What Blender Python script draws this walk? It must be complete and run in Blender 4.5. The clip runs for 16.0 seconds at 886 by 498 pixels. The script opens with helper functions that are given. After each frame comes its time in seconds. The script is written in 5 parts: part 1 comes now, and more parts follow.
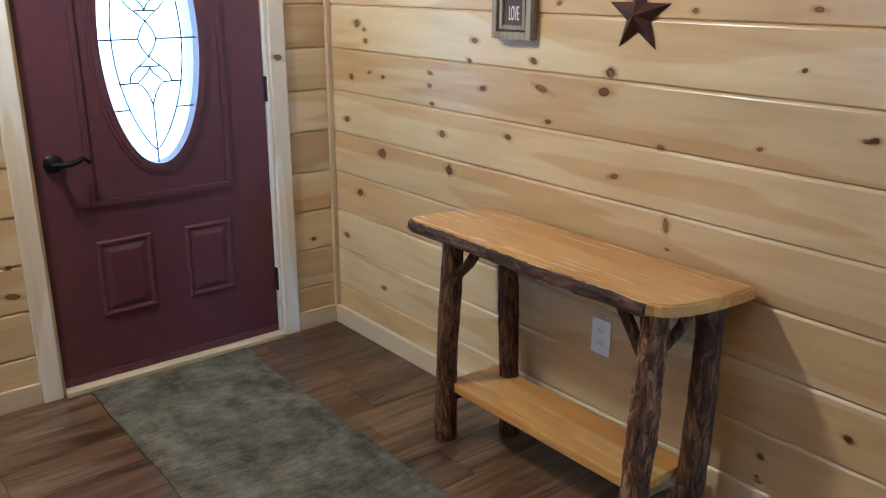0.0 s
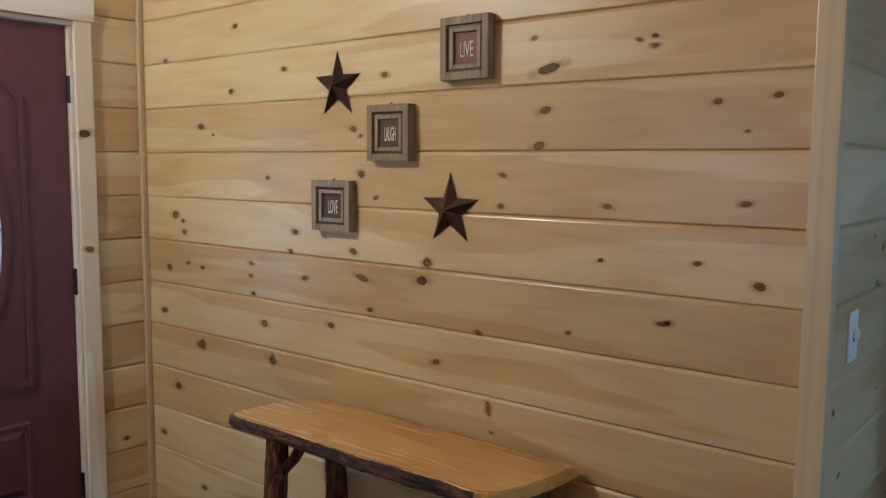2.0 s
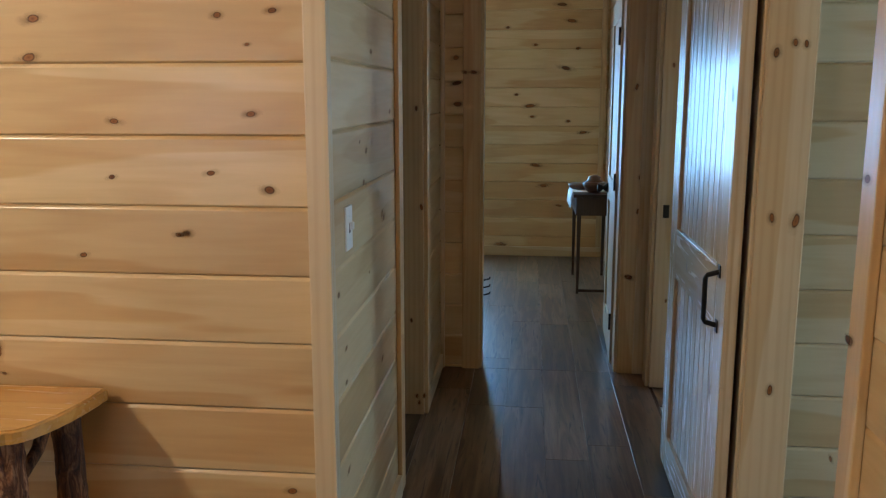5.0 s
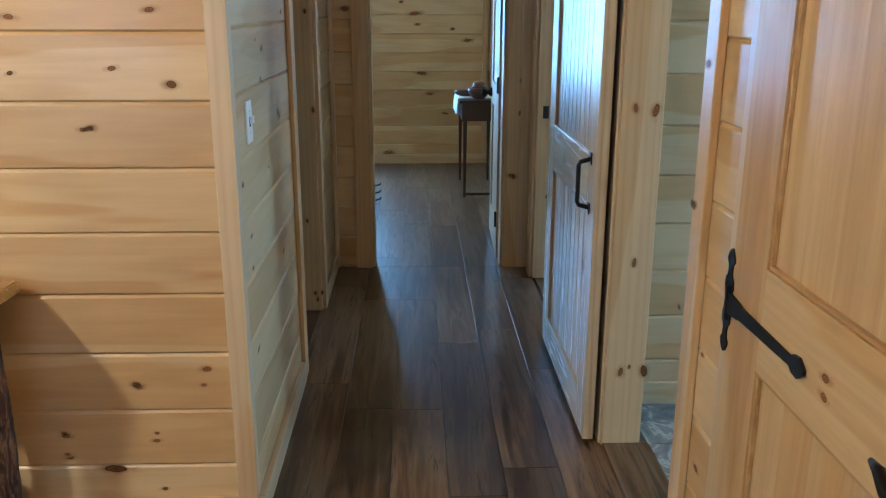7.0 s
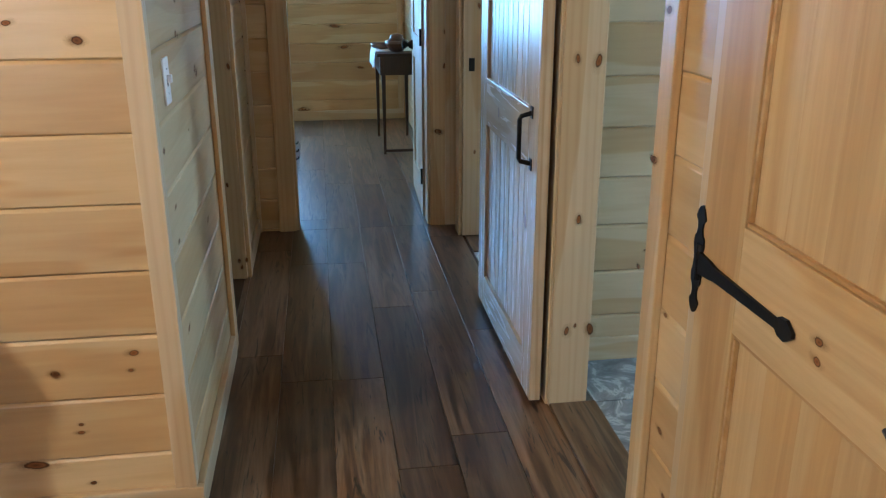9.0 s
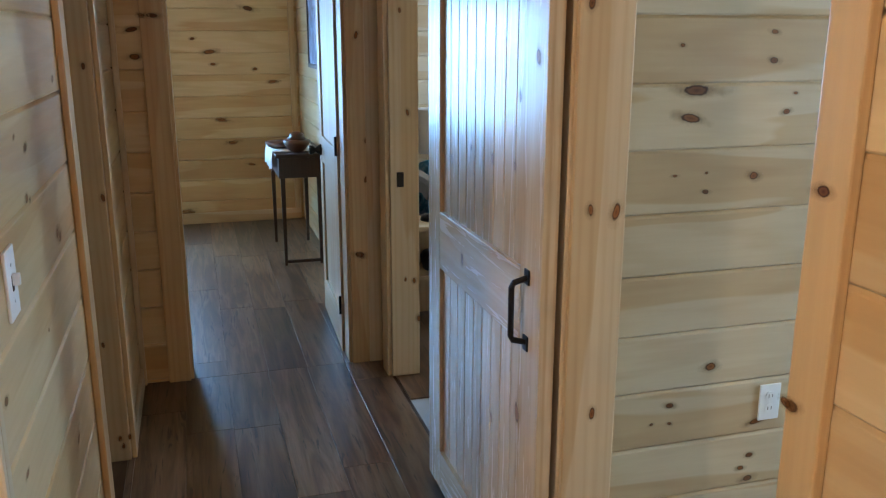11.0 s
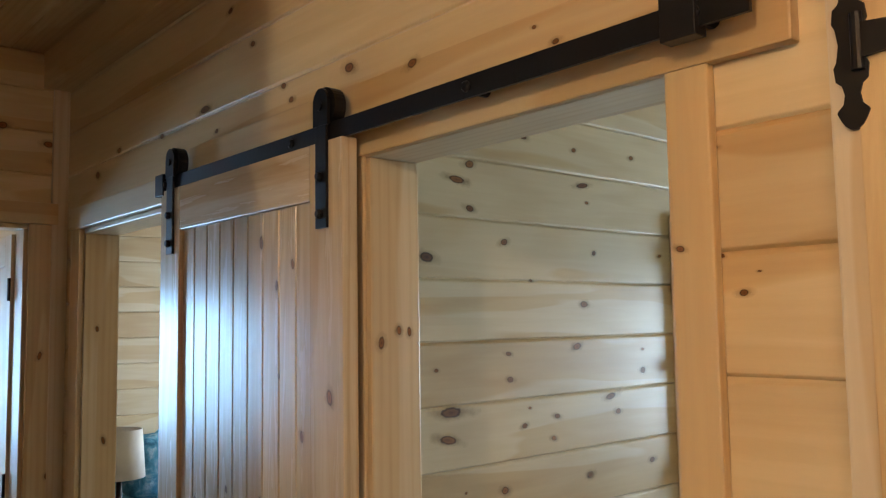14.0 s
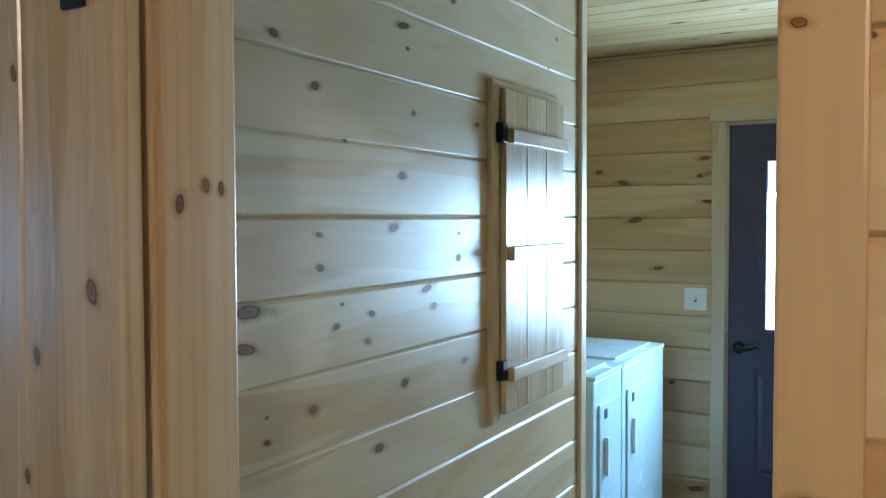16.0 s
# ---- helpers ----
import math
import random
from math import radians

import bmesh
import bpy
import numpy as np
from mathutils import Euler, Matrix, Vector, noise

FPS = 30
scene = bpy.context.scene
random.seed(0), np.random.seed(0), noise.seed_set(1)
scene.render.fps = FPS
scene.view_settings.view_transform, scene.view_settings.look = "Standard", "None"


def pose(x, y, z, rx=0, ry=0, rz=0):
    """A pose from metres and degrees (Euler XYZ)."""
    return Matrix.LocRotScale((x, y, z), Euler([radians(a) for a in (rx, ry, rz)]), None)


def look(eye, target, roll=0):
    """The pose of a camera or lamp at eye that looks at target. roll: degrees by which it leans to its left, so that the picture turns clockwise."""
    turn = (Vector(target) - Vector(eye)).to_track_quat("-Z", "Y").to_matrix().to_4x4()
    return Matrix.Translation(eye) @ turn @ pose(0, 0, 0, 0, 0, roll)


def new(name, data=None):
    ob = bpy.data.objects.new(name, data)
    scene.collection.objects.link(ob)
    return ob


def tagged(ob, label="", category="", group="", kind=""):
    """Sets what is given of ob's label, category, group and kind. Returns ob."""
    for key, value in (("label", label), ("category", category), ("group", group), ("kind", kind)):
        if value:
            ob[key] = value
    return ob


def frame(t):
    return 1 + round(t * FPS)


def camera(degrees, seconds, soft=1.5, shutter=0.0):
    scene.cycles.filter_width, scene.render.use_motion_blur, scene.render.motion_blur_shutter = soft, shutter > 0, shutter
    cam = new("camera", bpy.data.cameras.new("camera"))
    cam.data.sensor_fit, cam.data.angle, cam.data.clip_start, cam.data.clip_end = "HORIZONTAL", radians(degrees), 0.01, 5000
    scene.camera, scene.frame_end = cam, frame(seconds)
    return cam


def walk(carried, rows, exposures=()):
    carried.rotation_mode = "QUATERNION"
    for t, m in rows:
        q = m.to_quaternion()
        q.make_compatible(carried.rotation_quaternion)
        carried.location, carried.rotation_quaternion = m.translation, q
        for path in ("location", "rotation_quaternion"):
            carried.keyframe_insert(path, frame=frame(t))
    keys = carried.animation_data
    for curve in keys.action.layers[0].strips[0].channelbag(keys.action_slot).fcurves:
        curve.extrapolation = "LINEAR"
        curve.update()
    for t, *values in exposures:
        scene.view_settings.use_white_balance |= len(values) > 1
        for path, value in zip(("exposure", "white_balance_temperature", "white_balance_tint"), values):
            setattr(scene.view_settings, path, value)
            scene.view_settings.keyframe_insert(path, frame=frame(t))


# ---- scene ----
cam = camera(55.7, 16.0, soft=1.2)
PATH = [
    (0, (0.451, -1.864, 1.472), (-1.029, -0.665, 0.862), 0.2),
    (0.5, (0.468, -1.858, 1.498), (-0.943, -0.535, 0.991), 0.2),
    (1, (0.471, -1.86, 1.519), (-0.915, -0.461, 1.168), 0.2),
    (1.5, (0.461, -1.869, 1.53), (-0.87, -0.396, 1.281), 0.4),
    (2, (0.469, -1.853, 1.516), (-0.792, -0.313, 1.313), 0.4),
    (2.5, (0.466, -1.81, 1.507), (-0.665, -0.174, 1.298), 0.3),
    (3, (0.474, -1.75, 1.501), (-0.522, -0.029, 1.29), 0.2),
    (3.5, (0.47, -1.76, 1.509), (-0.351, 0.051, 1.29), 0.3),
    (4, (0.451, -1.842, 1.495), (-0.164, 0.045, 1.249), 0.3),
    (4.5, (0.454, -1.902, 1.48), (0.054, 0.035, 1.184), 0.1),
    (5, (0.471, -1.948, 1.472), (0.269, 0.009, 1.114), 0.0),
    (7.3, (0.455, -2.183, 1.428), (0.562, -0.274, 0.84), -0.0),
    (7.5, (0.437, -2.204, 1.422), (0.579, -0.306, 0.81), -0.1),
    (8, (0.408, -2.216, 1.417), (0.605, -0.335, 0.766), -0.1),
    (8.2, (0.401, -2.205, 1.418), (0.624, -0.33, 0.757), -0.1),
    (10.3, (0.334, -1.482, 1.465), (0.672, 0.395, 0.861), 0.3),
    (10.5, (0.31, -1.407, 1.48), (0.714, 0.462, 0.893), 0.4),
    (11, (0.301, -1.251, 1.521), (0.852, 0.607, 1.026), 0.1),
    (11.5, (0.295, -1.142, 1.582), (0.972, 0.72, 1.309), -0.2),
    (12, (0.215, -1.113, 1.624), (1.074, 0.691, 1.563), -0.4),
    (12.5, (0.136, -1.1, 1.641), (1.152, 0.622, 1.707), -0.5),
    (13, (0.078, -1.084, 1.65), (1.225, 0.548, 1.787), -0.6),
    (13.5, (0.048, -1.066, 1.65), (1.282, 0.497, 1.827), -0.9),
    (14, (0.054, -1.024, 1.631), (1.359, 0.482, 1.801), -0.9),
    (14.5, (0.14, -0.893, 1.6), (1.518, 0.549, 1.749), -0.8),
    (15, (0.254, -0.751, 1.591), (1.707, 0.62, 1.688), -0.8),
    (15.5, (0.296, -0.601, 1.569), (1.852, 0.656, 1.609), -0.6),
    (16, (0.329, -0.441, 1.566), (2.067, 0.547, 1.493), -0.2),
]
walk(cam, [(t, look(eye, target, roll)) for t, eye, target, roll in PATH],
     exposures=[(0.0, -1.14, 4400, 0), (1.0, -1.2, 4450, 0), (1.5, -1.4, 4600, 1), (2.0, -1.82, 4900, 1), (2.5, -1.45, 4700, 1), (3.5, -1.36, 4650, 1), (5.0, -1.28, 5700, 6), (7.3, -0.78, 5150, 3), (8.2, -0.76, 5150, 3),
                (10.3, -0.74, 5500, 9), (11.0, -0.76, 5800, 11), (12.0, -0.85, 6800, 14), (14.5, -1.04, 6700, 13), (15.5, -1.3, 6600, 13), (16.0, -1.22, 5500, 3)])

# ---------------------------------------------------------------- world, lights
world = bpy.data.worlds.new("world")
scene.world = world
world.use_nodes = True
wn = world.node_tree
sky = wn.nodes.new("ShaderNodeTexSky")
sky.sky_type, sky.sun_disc = "NISHITA", False
sky.sun_elevation, sky.sun_rotation = radians(45), radians(200)
wn.links.new(sky.outputs[0], wn.nodes["Background"].inputs[0])
wn.nodes["Background"].inputs[1].default_value = 0.12


def area(name, m, sx, sy, watts, colour):
    data = bpy.data.lights.new(name, "AREA")
    data.shape, data.size, data.size_y, data.energy, data.color = "RECTANGLE", sx, sy, watts, colour
    ob = new(name, data)
    ob.matrix_world = m
    return ob


def bulb(name, place, watts, colour, radius=0.05):
    data = bpy.data.lights.new(name, "POINT")
    data.energy, data.color, data.shadow_soft_size = watts, colour, radius
    ob = new(name, data)
    ob.location = place
    return ob


DAY = (0.64, 0.82, 1.0)
COOL = (0.60, 0.81, 1.0)
WARM = (1.0, 0.83, 0.62)
# daylight in the openings
area("daylight_entry_door", look((-2.78, -0.74, 1.27), (0.0, -0.74, 1.1)), 0.40, 0.95, 8.0, DAY)
# cool fill through an unseen, added window in the south wall
area("main_room_cool_fill", look((0.845, -4.80, 1.55), (0.3, 0, 0.9)), 0.45, 1.0, 3, DAY)
area("daylight_south_window", look((-2.05, -4.80, 1.3), (-1.2, 0, 0.7)), 1.05, 1.15, 20, DAY)
area("daylight_left_room", look((-2.50, 1.42, 1.55), (0.4, 1.3, 0.2)), 0.55, 0.95, 15, DAY)
area("daylight_bath_door", look((4.80, 0.0, 1.25), (0.6, 0.45, 0.9)), 0.52, 0.88, 250, (0.52, 0.77, 1.0))
area("daylight_far_room", look((-0.71, 5.98, 1.27), (-0.2, 3.6, 0.7)), 1.26, 1.05, 250, (0.30, 0.62, 1.0))
area("daylight_bedroom", look((3.68, 3.2, 1.5), (1.2, 3.0, 1.0)), 1.15, 1.15, 125, DAY)
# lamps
# added fill, source unseen: warms the far room's walls
bulb("far_room_warm_fill", (-0.9, 4.0, 2.60), 42, (1.0, 0.50, 0.23), 0.05)
bulb("entry_lamp_light", (-2.10, -1.68, 2.62), 450, (1.0, 0.84, 0.61), 0.09)
# weak warm fill added behind the walker, no known lamp there
bulb("main_room_warm_fill", (-0.3, -3.3, 2.60), 9, WARM, 0.05)
bulb("hall_lamp_light", (0.12, -1.62, 2.655), 44, (1.0, 0.54, 0.25), 0.03)

# ---------------------------------------------------------------- materials


class Nodes:
    """A short way to wire a node material."""

    def __init__(self, name):
        self.mat = bpy.data.materials.new(name)
        self.mat.use_nodes = True
        self.tree = self.mat.node_tree
        self.bsdf = self.tree.nodes["Principled BSDF"]
        self.out = self.tree.nodes["Material Output"]

    def add(self, kind, sets=(), **links):
        node = self.tree.nodes.new(kind)
        for key, value in dict(sets).items():
            if key in node.inputs:
                node.inputs[key].default_value = value
        for key, source in links.items():
            self.tree.links.new(source, node.inputs[key.replace("_", " ")])
        return node

    def link(self, a, b):
        self.tree.links.new(a, b)

    def math(self, op, a, b=None):
        node = self.tree.nodes.new("ShaderNodeMath")
        node.operation = op
        for n, v in enumerate((a, b)):
            if v is None:
                continue
            if isinstance(v, (int, float)):
                node.inputs[n].default_value = v
            else:
                self.link(v, node.inputs[n])
        return node.outputs[0]

    def ramp(self, source, stops):
        node = self.tree.nodes.new("ShaderNodeValToRGB")
        while len(node.color_ramp.elements) < len(stops):
            node.color_ramp.elements.new(0.5)
        for e, (p, c) in zip(node.color_ramp.elements, stops):
            e.position, e.color = p, (*c, 1)
        self.link(source, node.inputs[0])
        return node.outputs[0]

    def mix(self, fac, a, b, blend="MIX"):
        node = self.tree.nodes.new("ShaderNodeMix")
        node.data_type, node.blend_type = "RGBA", blend
        for slot, v in ((0, fac), (6, a), (7, b)):
            if isinstance(v, (int, float)):
                node.inputs[slot].default_value = v
            elif isinstance(v, tuple):
                node.inputs[slot].default_value = (*v, 1)
            else:
                self.link(v, node.inputs[slot])
        return node.outputs[2]

    def coords(self, scale, shift=True):
        """World place scaled per axis, shifted by each object's own random number."""
        geo = self.add("ShaderNodeNewGeometry")
        mul = self.tree.nodes.new("ShaderNodeVectorMath")
        mul.operation = "MULTIPLY"
        mul.inputs[1].default_value = scale
        self.link(geo.outputs["Position"], mul.inputs[0])
        if not shift:
            return mul.outputs[0]
        info = self.add("ShaderNodeObjectInfo")
        add = self.tree.nodes.new("ShaderNodeVectorMath")
        add.operation = "ADD"
        comb = self.add("ShaderNodeCombineXYZ")
        for n, k in enumerate((37.0, 91.0, 53.0)):
            self.link(self.math("MULTIPLY", info.outputs["Random"], k), comb.inputs[n])
        self.link(mul.outputs[0], add.inputs[0])
        self.link(comb.outputs[0], add.inputs[1])
        return add.outputs[0]

    def noise(self, vector, scale, detail=4, rough=0.55, distort=0.0):
        return self.add("ShaderNodeTexNoise", {"Scale": scale, "Detail": detail, "Roughness": rough, "Distortion": distort}, Vector=vector).outputs[0]

    def bump(self, height, strength, distance):
        node = self.add("ShaderNodeBump", {"Strength": strength, "Distance": distance}, Height=height)
        self.link(node.outputs[0], self.bsdf.inputs["Normal"])

    def finish(self, colour=None, rough=0.5, metal=0.0, coat=0.0, spec=0.5):
        b = self.bsdf
        if isinstance(colour, tuple):
            b.inputs["Base Color"].default_value = (*colour, 1)
        elif colour is not None:
            self.link(colour, b.inputs["Base Color"])
        if isinstance(rough, (int, float)):
            b.inputs["Roughness"].default_value = rough
        else:
            self.link(rough, b.inputs["Roughness"])
        b.inputs["Metallic"].default_value = metal
        b.inputs["Coat Weight"].default_value = coat
        b.inputs["Coat Roughness"].default_value = 0.18
        b.inputs["Specular IOR Level"].default_value = spec
        return self.mat


def wood(name, axis, light, dark, rough=0.42, streak=1.0, vary=0.25, coat=0.0, bump=0.15):
    """Sawn softwood, its grain along one axis; every piece a little different."""
    n = Nodes(name)
    long = [26.0, 26.0, 26.0]
    long["xyz".index(axis)] = 1.6
    wide = [5.0, 5.0, 5.0]
    wide["xyz".index(axis)] = 0.55
    co = n.coords(tuple(long))
    co2 = n.coords(tuple(wide))
    grain = n.noise(co, 1.6, 6, 0.6, 0.6)
    bands = n.noise(co2, 1.3, 3, 0.5, 1.2)
    cloud = n.noise(co2, 0.5, 2, 0.5, 0.4)
    mid = tuple((a * 0.80 + b * 0.20) for a, b in zip(light, dark))
    c = n.ramp(bands, [(0.30, light), (0.55, mid), (0.62, light), (0.75, mid)])
    g = n.ramp(grain, [(0.35, (1, 1, 1)), (0.72, (1 - 0.22 * streak, 1 - 0.27 * streak, 1 - 0.33 * streak))])
    c = n.mix(0.85, c, g, "MULTIPLY")
    ring = [9.0, 9.0, 9.0]
    ring["xyz".index(axis)] = 0.35
    rings = n.add("ShaderNodeTexWave", {"Scale": 1.5, "Distortion": 9.0, "Detail": 3.0, "Detail Scale": 0.6, "Detail Roughness": 0.55}, Vector=n.coords(tuple(ring)))
    lines = n.ramp(rings.outputs["Fac"], [(0.0, (1, 1, 1)), (0.55, (0.985, 0.98, 0.97)), (1.0, (1 - 0.10 * streak - 0.04, 1 - 0.14 * streak - 0.06, 1 - 0.20 * streak - 0.08))])
    c = n.mix(0.9, c, lines, "MULTIPLY")
    info = n.add("ShaderNodeObjectInfo")
    r = n.ramp(info.outputs["Random"], [(0.0, (1 - vary, 1 - vary * 1.2, 1 - vary * 1.45)), (0.45, (1, 1, 1)), (1.0, (1 - vary * 0.4, 1 - vary * 0.42, 1 - vary * 0.45))])
    c = n.mix(0.8, c, r, "MULTIPLY")
    heart = n.ramp(n.noise(co2, 0.85, 3, 0.42, 0.35), [(0.520, (1, 1, 1)), (0.534, (0.86, 0.76, 0.62))])
    c = n.mix(0.85, c, heart, "MULTIPLY")
    k = n.ramp(cloud, [(0.35, (0.93, 0.90, 0.86)), (0.65, (1, 1, 1))])
    c = n.mix(1.0, c, k, "MULTIPLY")
    n.bump(grain, bump, 0.002)
    ro = n.math("ADD", n.math("MULTIPLY", grain, 0.16), rough - 0.08)
    return n.finish(c, ro, 0, coat)


PINE_L, PINE_D = (0.65, 0.50, 0.285), (0.51, 0.345, 0.165)
PALE_L, PALE_D = (0.60, 0.50, 0.345), (0.50, 0.375, 0.225)
pine = {a: wood("pine_boards_" + a, a, PINE_L, PINE_D, 0.36, 0.42, 0.26, 0.22, 0.05) for a in "xyz"}
pale = {a: wood("pale_pine_" + a, a, PALE_L, PALE_D, 0.36, 0.35, 0.12, 0.2, 0.05) for a in "xyz"}
honey = wood("honey_varnished_pine", "x", (0.60, 0.335, 0.088), (0.40, 0.19, 0.04), 0.26, 0.8, 0.1, 0.55)
def floor_material():
    """Worn brown plank flooring with dark grain cracks and greyed patches."""
    n = Nodes("brown_floor_planks")
    fine = n.noise(n.coords((60, 3.2, 60)), 1.0, 6, 0.65, 0.5)
    band = n.noise(n.coords((13, 1.0, 13)), 1.0, 4, 0.55, 1.6)
    crack = n.noise(n.coords((22, 1.9, 22)), 1.0, 5, 0.6, 2.6)
    c = n.ramp(band, [(0.28, (0.024, 0.010, 0.004)), (0.42, (0.060, 0.026, 0.010)), (0.52, (0.115, 0.061, 0.028)), (0.61, (0.145, 0.090, 0.054)), (0.72, (0.046, 0.023, 0.011))])
    c = n.mix(0.8, c, n.ramp(fine, [(0.34, (0.56, 0.53, 0.51)), (0.50, (0.97, 0.96, 0.95)), (0.66, (1.20, 1.18, 1.16))]), "MULTIPLY")
    c = n.mix(1.0, c, n.ramp(crack, [(0.355, (0.10, 0.08, 0.07)), (0.40, (1, 1, 1))]), "MULTIPLY")
    info = n.add("ShaderNodeObjectInfo")
    c = n.mix(1.0, c, n.ramp(info.outputs["Random"], [(0.0, (0.55, 0.53, 0.52)), (0.4, (0.9, 0.9, 0.9)), (0.7, (1.0, 1.08, 1.16)), (1.0, (1.25, 1.22, 1.16))]), "MULTIPLY")
    n.bump(fine, 0.03, 0.001)
    ro = n.math("ADD", n.math("MULTIPLY", band, 0.14), 0.25)
    return n.finish(c, ro, spec=0.75)


floor_wood = floor_material()


def bark(name, axis, dark, mid, light):
    """Fissured bark, its ridges along one axis, flecked where it has flaked."""
    n = Nodes(name)
    scale = [46.0, 46.0, 46.0]
    scale["xyz".index(axis)] = 11.0
    co = n.coords(tuple(scale))
    a = n.noise(co, 1.0, 6, 0.68, 1.4)
    big = n.noise(n.coords((7, 7, 7)), 1.0, 3, 0.5, 0.5)
    c = n.ramp(a, [(0.36, dark), (0.50, mid), (0.60, light), (0.72, tuple(v * 1.35 for v in light))])
    c = n.mix(0.8, c, n.ramp(big, [(0.35, (0.5, 0.42, 0.38)), (0.62, (1.1, 1.05, 1.0))]), "MULTIPLY")
    n.bump(a, 1.0, 0.012)
    return n.finish(c, 0.72, spec=0.35)


def plain(name, colour, rough=0.5, metal=0.0, bump_scale=60.0, bump_strength=0.05, vary=0.12, coat=0.0):
    n = Nodes(name)
    co = n.coords((1, 1, 1))
    a = n.noise(co, bump_scale, 4)
    b = n.noise(co, bump_scale * 0.07, 3)
    lo = tuple(v * (1 - vary) for v in colour)
    hi = tuple(min(1.0, v * (1 + vary * 0.6)) for v in colour)
    c = n.ramp(b, [(0.3, lo), (0.7, hi)])
    n.bump(a, bump_strength, 0.002)
    ro = n.math("ADD", n.math("MULTIPLY", b, 0.15), rough - 0.075)
    return n.finish(c, ro, metal, coat)


bark_mat = bark("rough_bark", "z", (0.014, 0.005, 0.002), (0.090, 0.035, 0.012), (0.20, 0.100, 0.042))
peeled_bark = bark("flaking_bark", "z", (0.030, 0.010, 0.004), (0.15, 0.058, 0.022), (0.36, 0.20, 0.095))
edge_bark = bark("dark_edge_bark", "x", (0.008, 0.004, 0.002), (0.045, 0.018, 0.009), (0.13, 0.065, 0.032))
# entry casing only: daylight spill on the trim is put into this paler colour
daylit_trim = {a: wood("daylit_cream_trim_" + a, a, (0.78, 0.735, 0.66), (0.74, 0.68, 0.58), 0.40, 0.3, 0.06, 0.1, 0.04) for a in "xyz"}
purple = plain("plum_door_paint", (0.085, 0.026, 0.036), 0.34, 0, 220, 0.06)
navy = plain("slate_blue_door_paint", (0.045, 0.040, 0.075), 0.45, 0, 220, 0.06)
black = plain("matt_black_iron", (0.012, 0.011, 0.011), 0.42, 0.6, 90, 0.12)
white_plastic = plain("white_plastic", (0.78, 0.79, 0.80), 0.35, 0, 100, 0.01, 0.04)
# white machines: the blue of the daylight is mixed into this colour
enamel = plain("daylight_blue_enamel", (0.62, 0.78, 0.86), 0.25, 0, 100, 0.01, 0.04, 0.3)
tin = plain("rusty_dark_tin", (0.055, 0.028, 0.022), 0.42, 0.75, 40, 0.15, 0.45)
grey_wood = wood("weathered_grey_wood", "z", (0.31, 0.265, 0.20), (0.17, 0.135, 0.10), 0.7, 1.1, 0.15)
dark_wood = wood("dark_stained_wood", "z", (0.055, 0.028, 0.018), (0.028, 0.014, 0.010), 0.4)
gap_mat = plain("dark_gap", (0.05, 0.03, 0.02), 0.9)
outside_mat = plain("outside_ground", (0.16, 0.19, 0.09), 0.95, 0, 3, 0.4, 0.4)
shade_mat = plain("white_linen_shade", (0.75, 0.73, 0.68), 0.9, 0, 300, 0.1, 0.05)


def rug_material():
    n = Nodes("grey_green_rug")
    co = n.coords((1, 1, 1), False)
    st = n.coords((60, 9, 9), False)
    a = n.noise(co, 6.5, 7, 0.72, 0.15)
    b = n.noise(st, 1.5, 4, 0.6)
    f = n.noise(co, 420, 2)
    c = n.ramp(a, [(0.32, (0.042, 0.033, 0.019)), (0.48, (0.104, 0.090, 0.066)), (0.66, (0.185, 0.166, 0.130))])
    c = n.mix(0.6, c, n.ramp(b, [(0.32, (0.42, 0.40, 0.36)), (0.68, (1.12, 1.12, 1.12))]), "MULTIPLY")
    n.bump(f, 0.8, 0.004)
    return n.finish(c, 0.95, spec=0.2)


rug_mat = rug_material()


def glass_material():
    n = Nodes("window_glass")
    n.bsdf.inputs["Transmission Weight"].default_value = 1.0
    n.bsdf.inputs["IOR"].default_value = 1.1
    return n.finish((0.98, 0.99, 1.0), 0.02)


glass_mat = glass_material()


def glow(name, colour, strength):
    n = Nodes(name)
    n.bsdf.inputs["Emission Color"].default_value = (*colour, 1)
    n.bsdf.inputs["Emission Strength"].default_value = strength
    return n.finish(colour, 0.9)


sky_glow = glow("bright_daylight_backdrop", (0.86, 0.94, 1.0), 3.0)
lamp_glow = glow("lit_lamp_glass", (1.0, 0.82, 0.58), 4.0)

# ---------------------------------------------------------------- building helpers


def mesh_object(name, bm, material, parent=None, label="", smooth=False):
    me = bpy.data.meshes.new(name)
    bm.normal_update()
    bm.to_mesh(me)
    bm.free()
    if material:
        me.materials.append(material)
    if smooth:
        for p in me.polygons:
            p.use_smooth = True
    ob = new(name, me)
    if parent:
        ob.parent = parent
        ob.matrix_parent_inverse = parent.matrix_basis.inverted()
    if label:
        tagged(ob, label)
    return ob


def part(name, bm, material, parent, label="", smooth=False):
    return mesh_object(name, bm, material, parent, label, smooth)


def thing(name, place, label, category, group="", kind=""):
    ob = new(name)
    ob.empty_display_size = 0.1
    ob.matrix_basis = Matrix.Translation(place)
    return tagged(ob, label, category, group, kind)


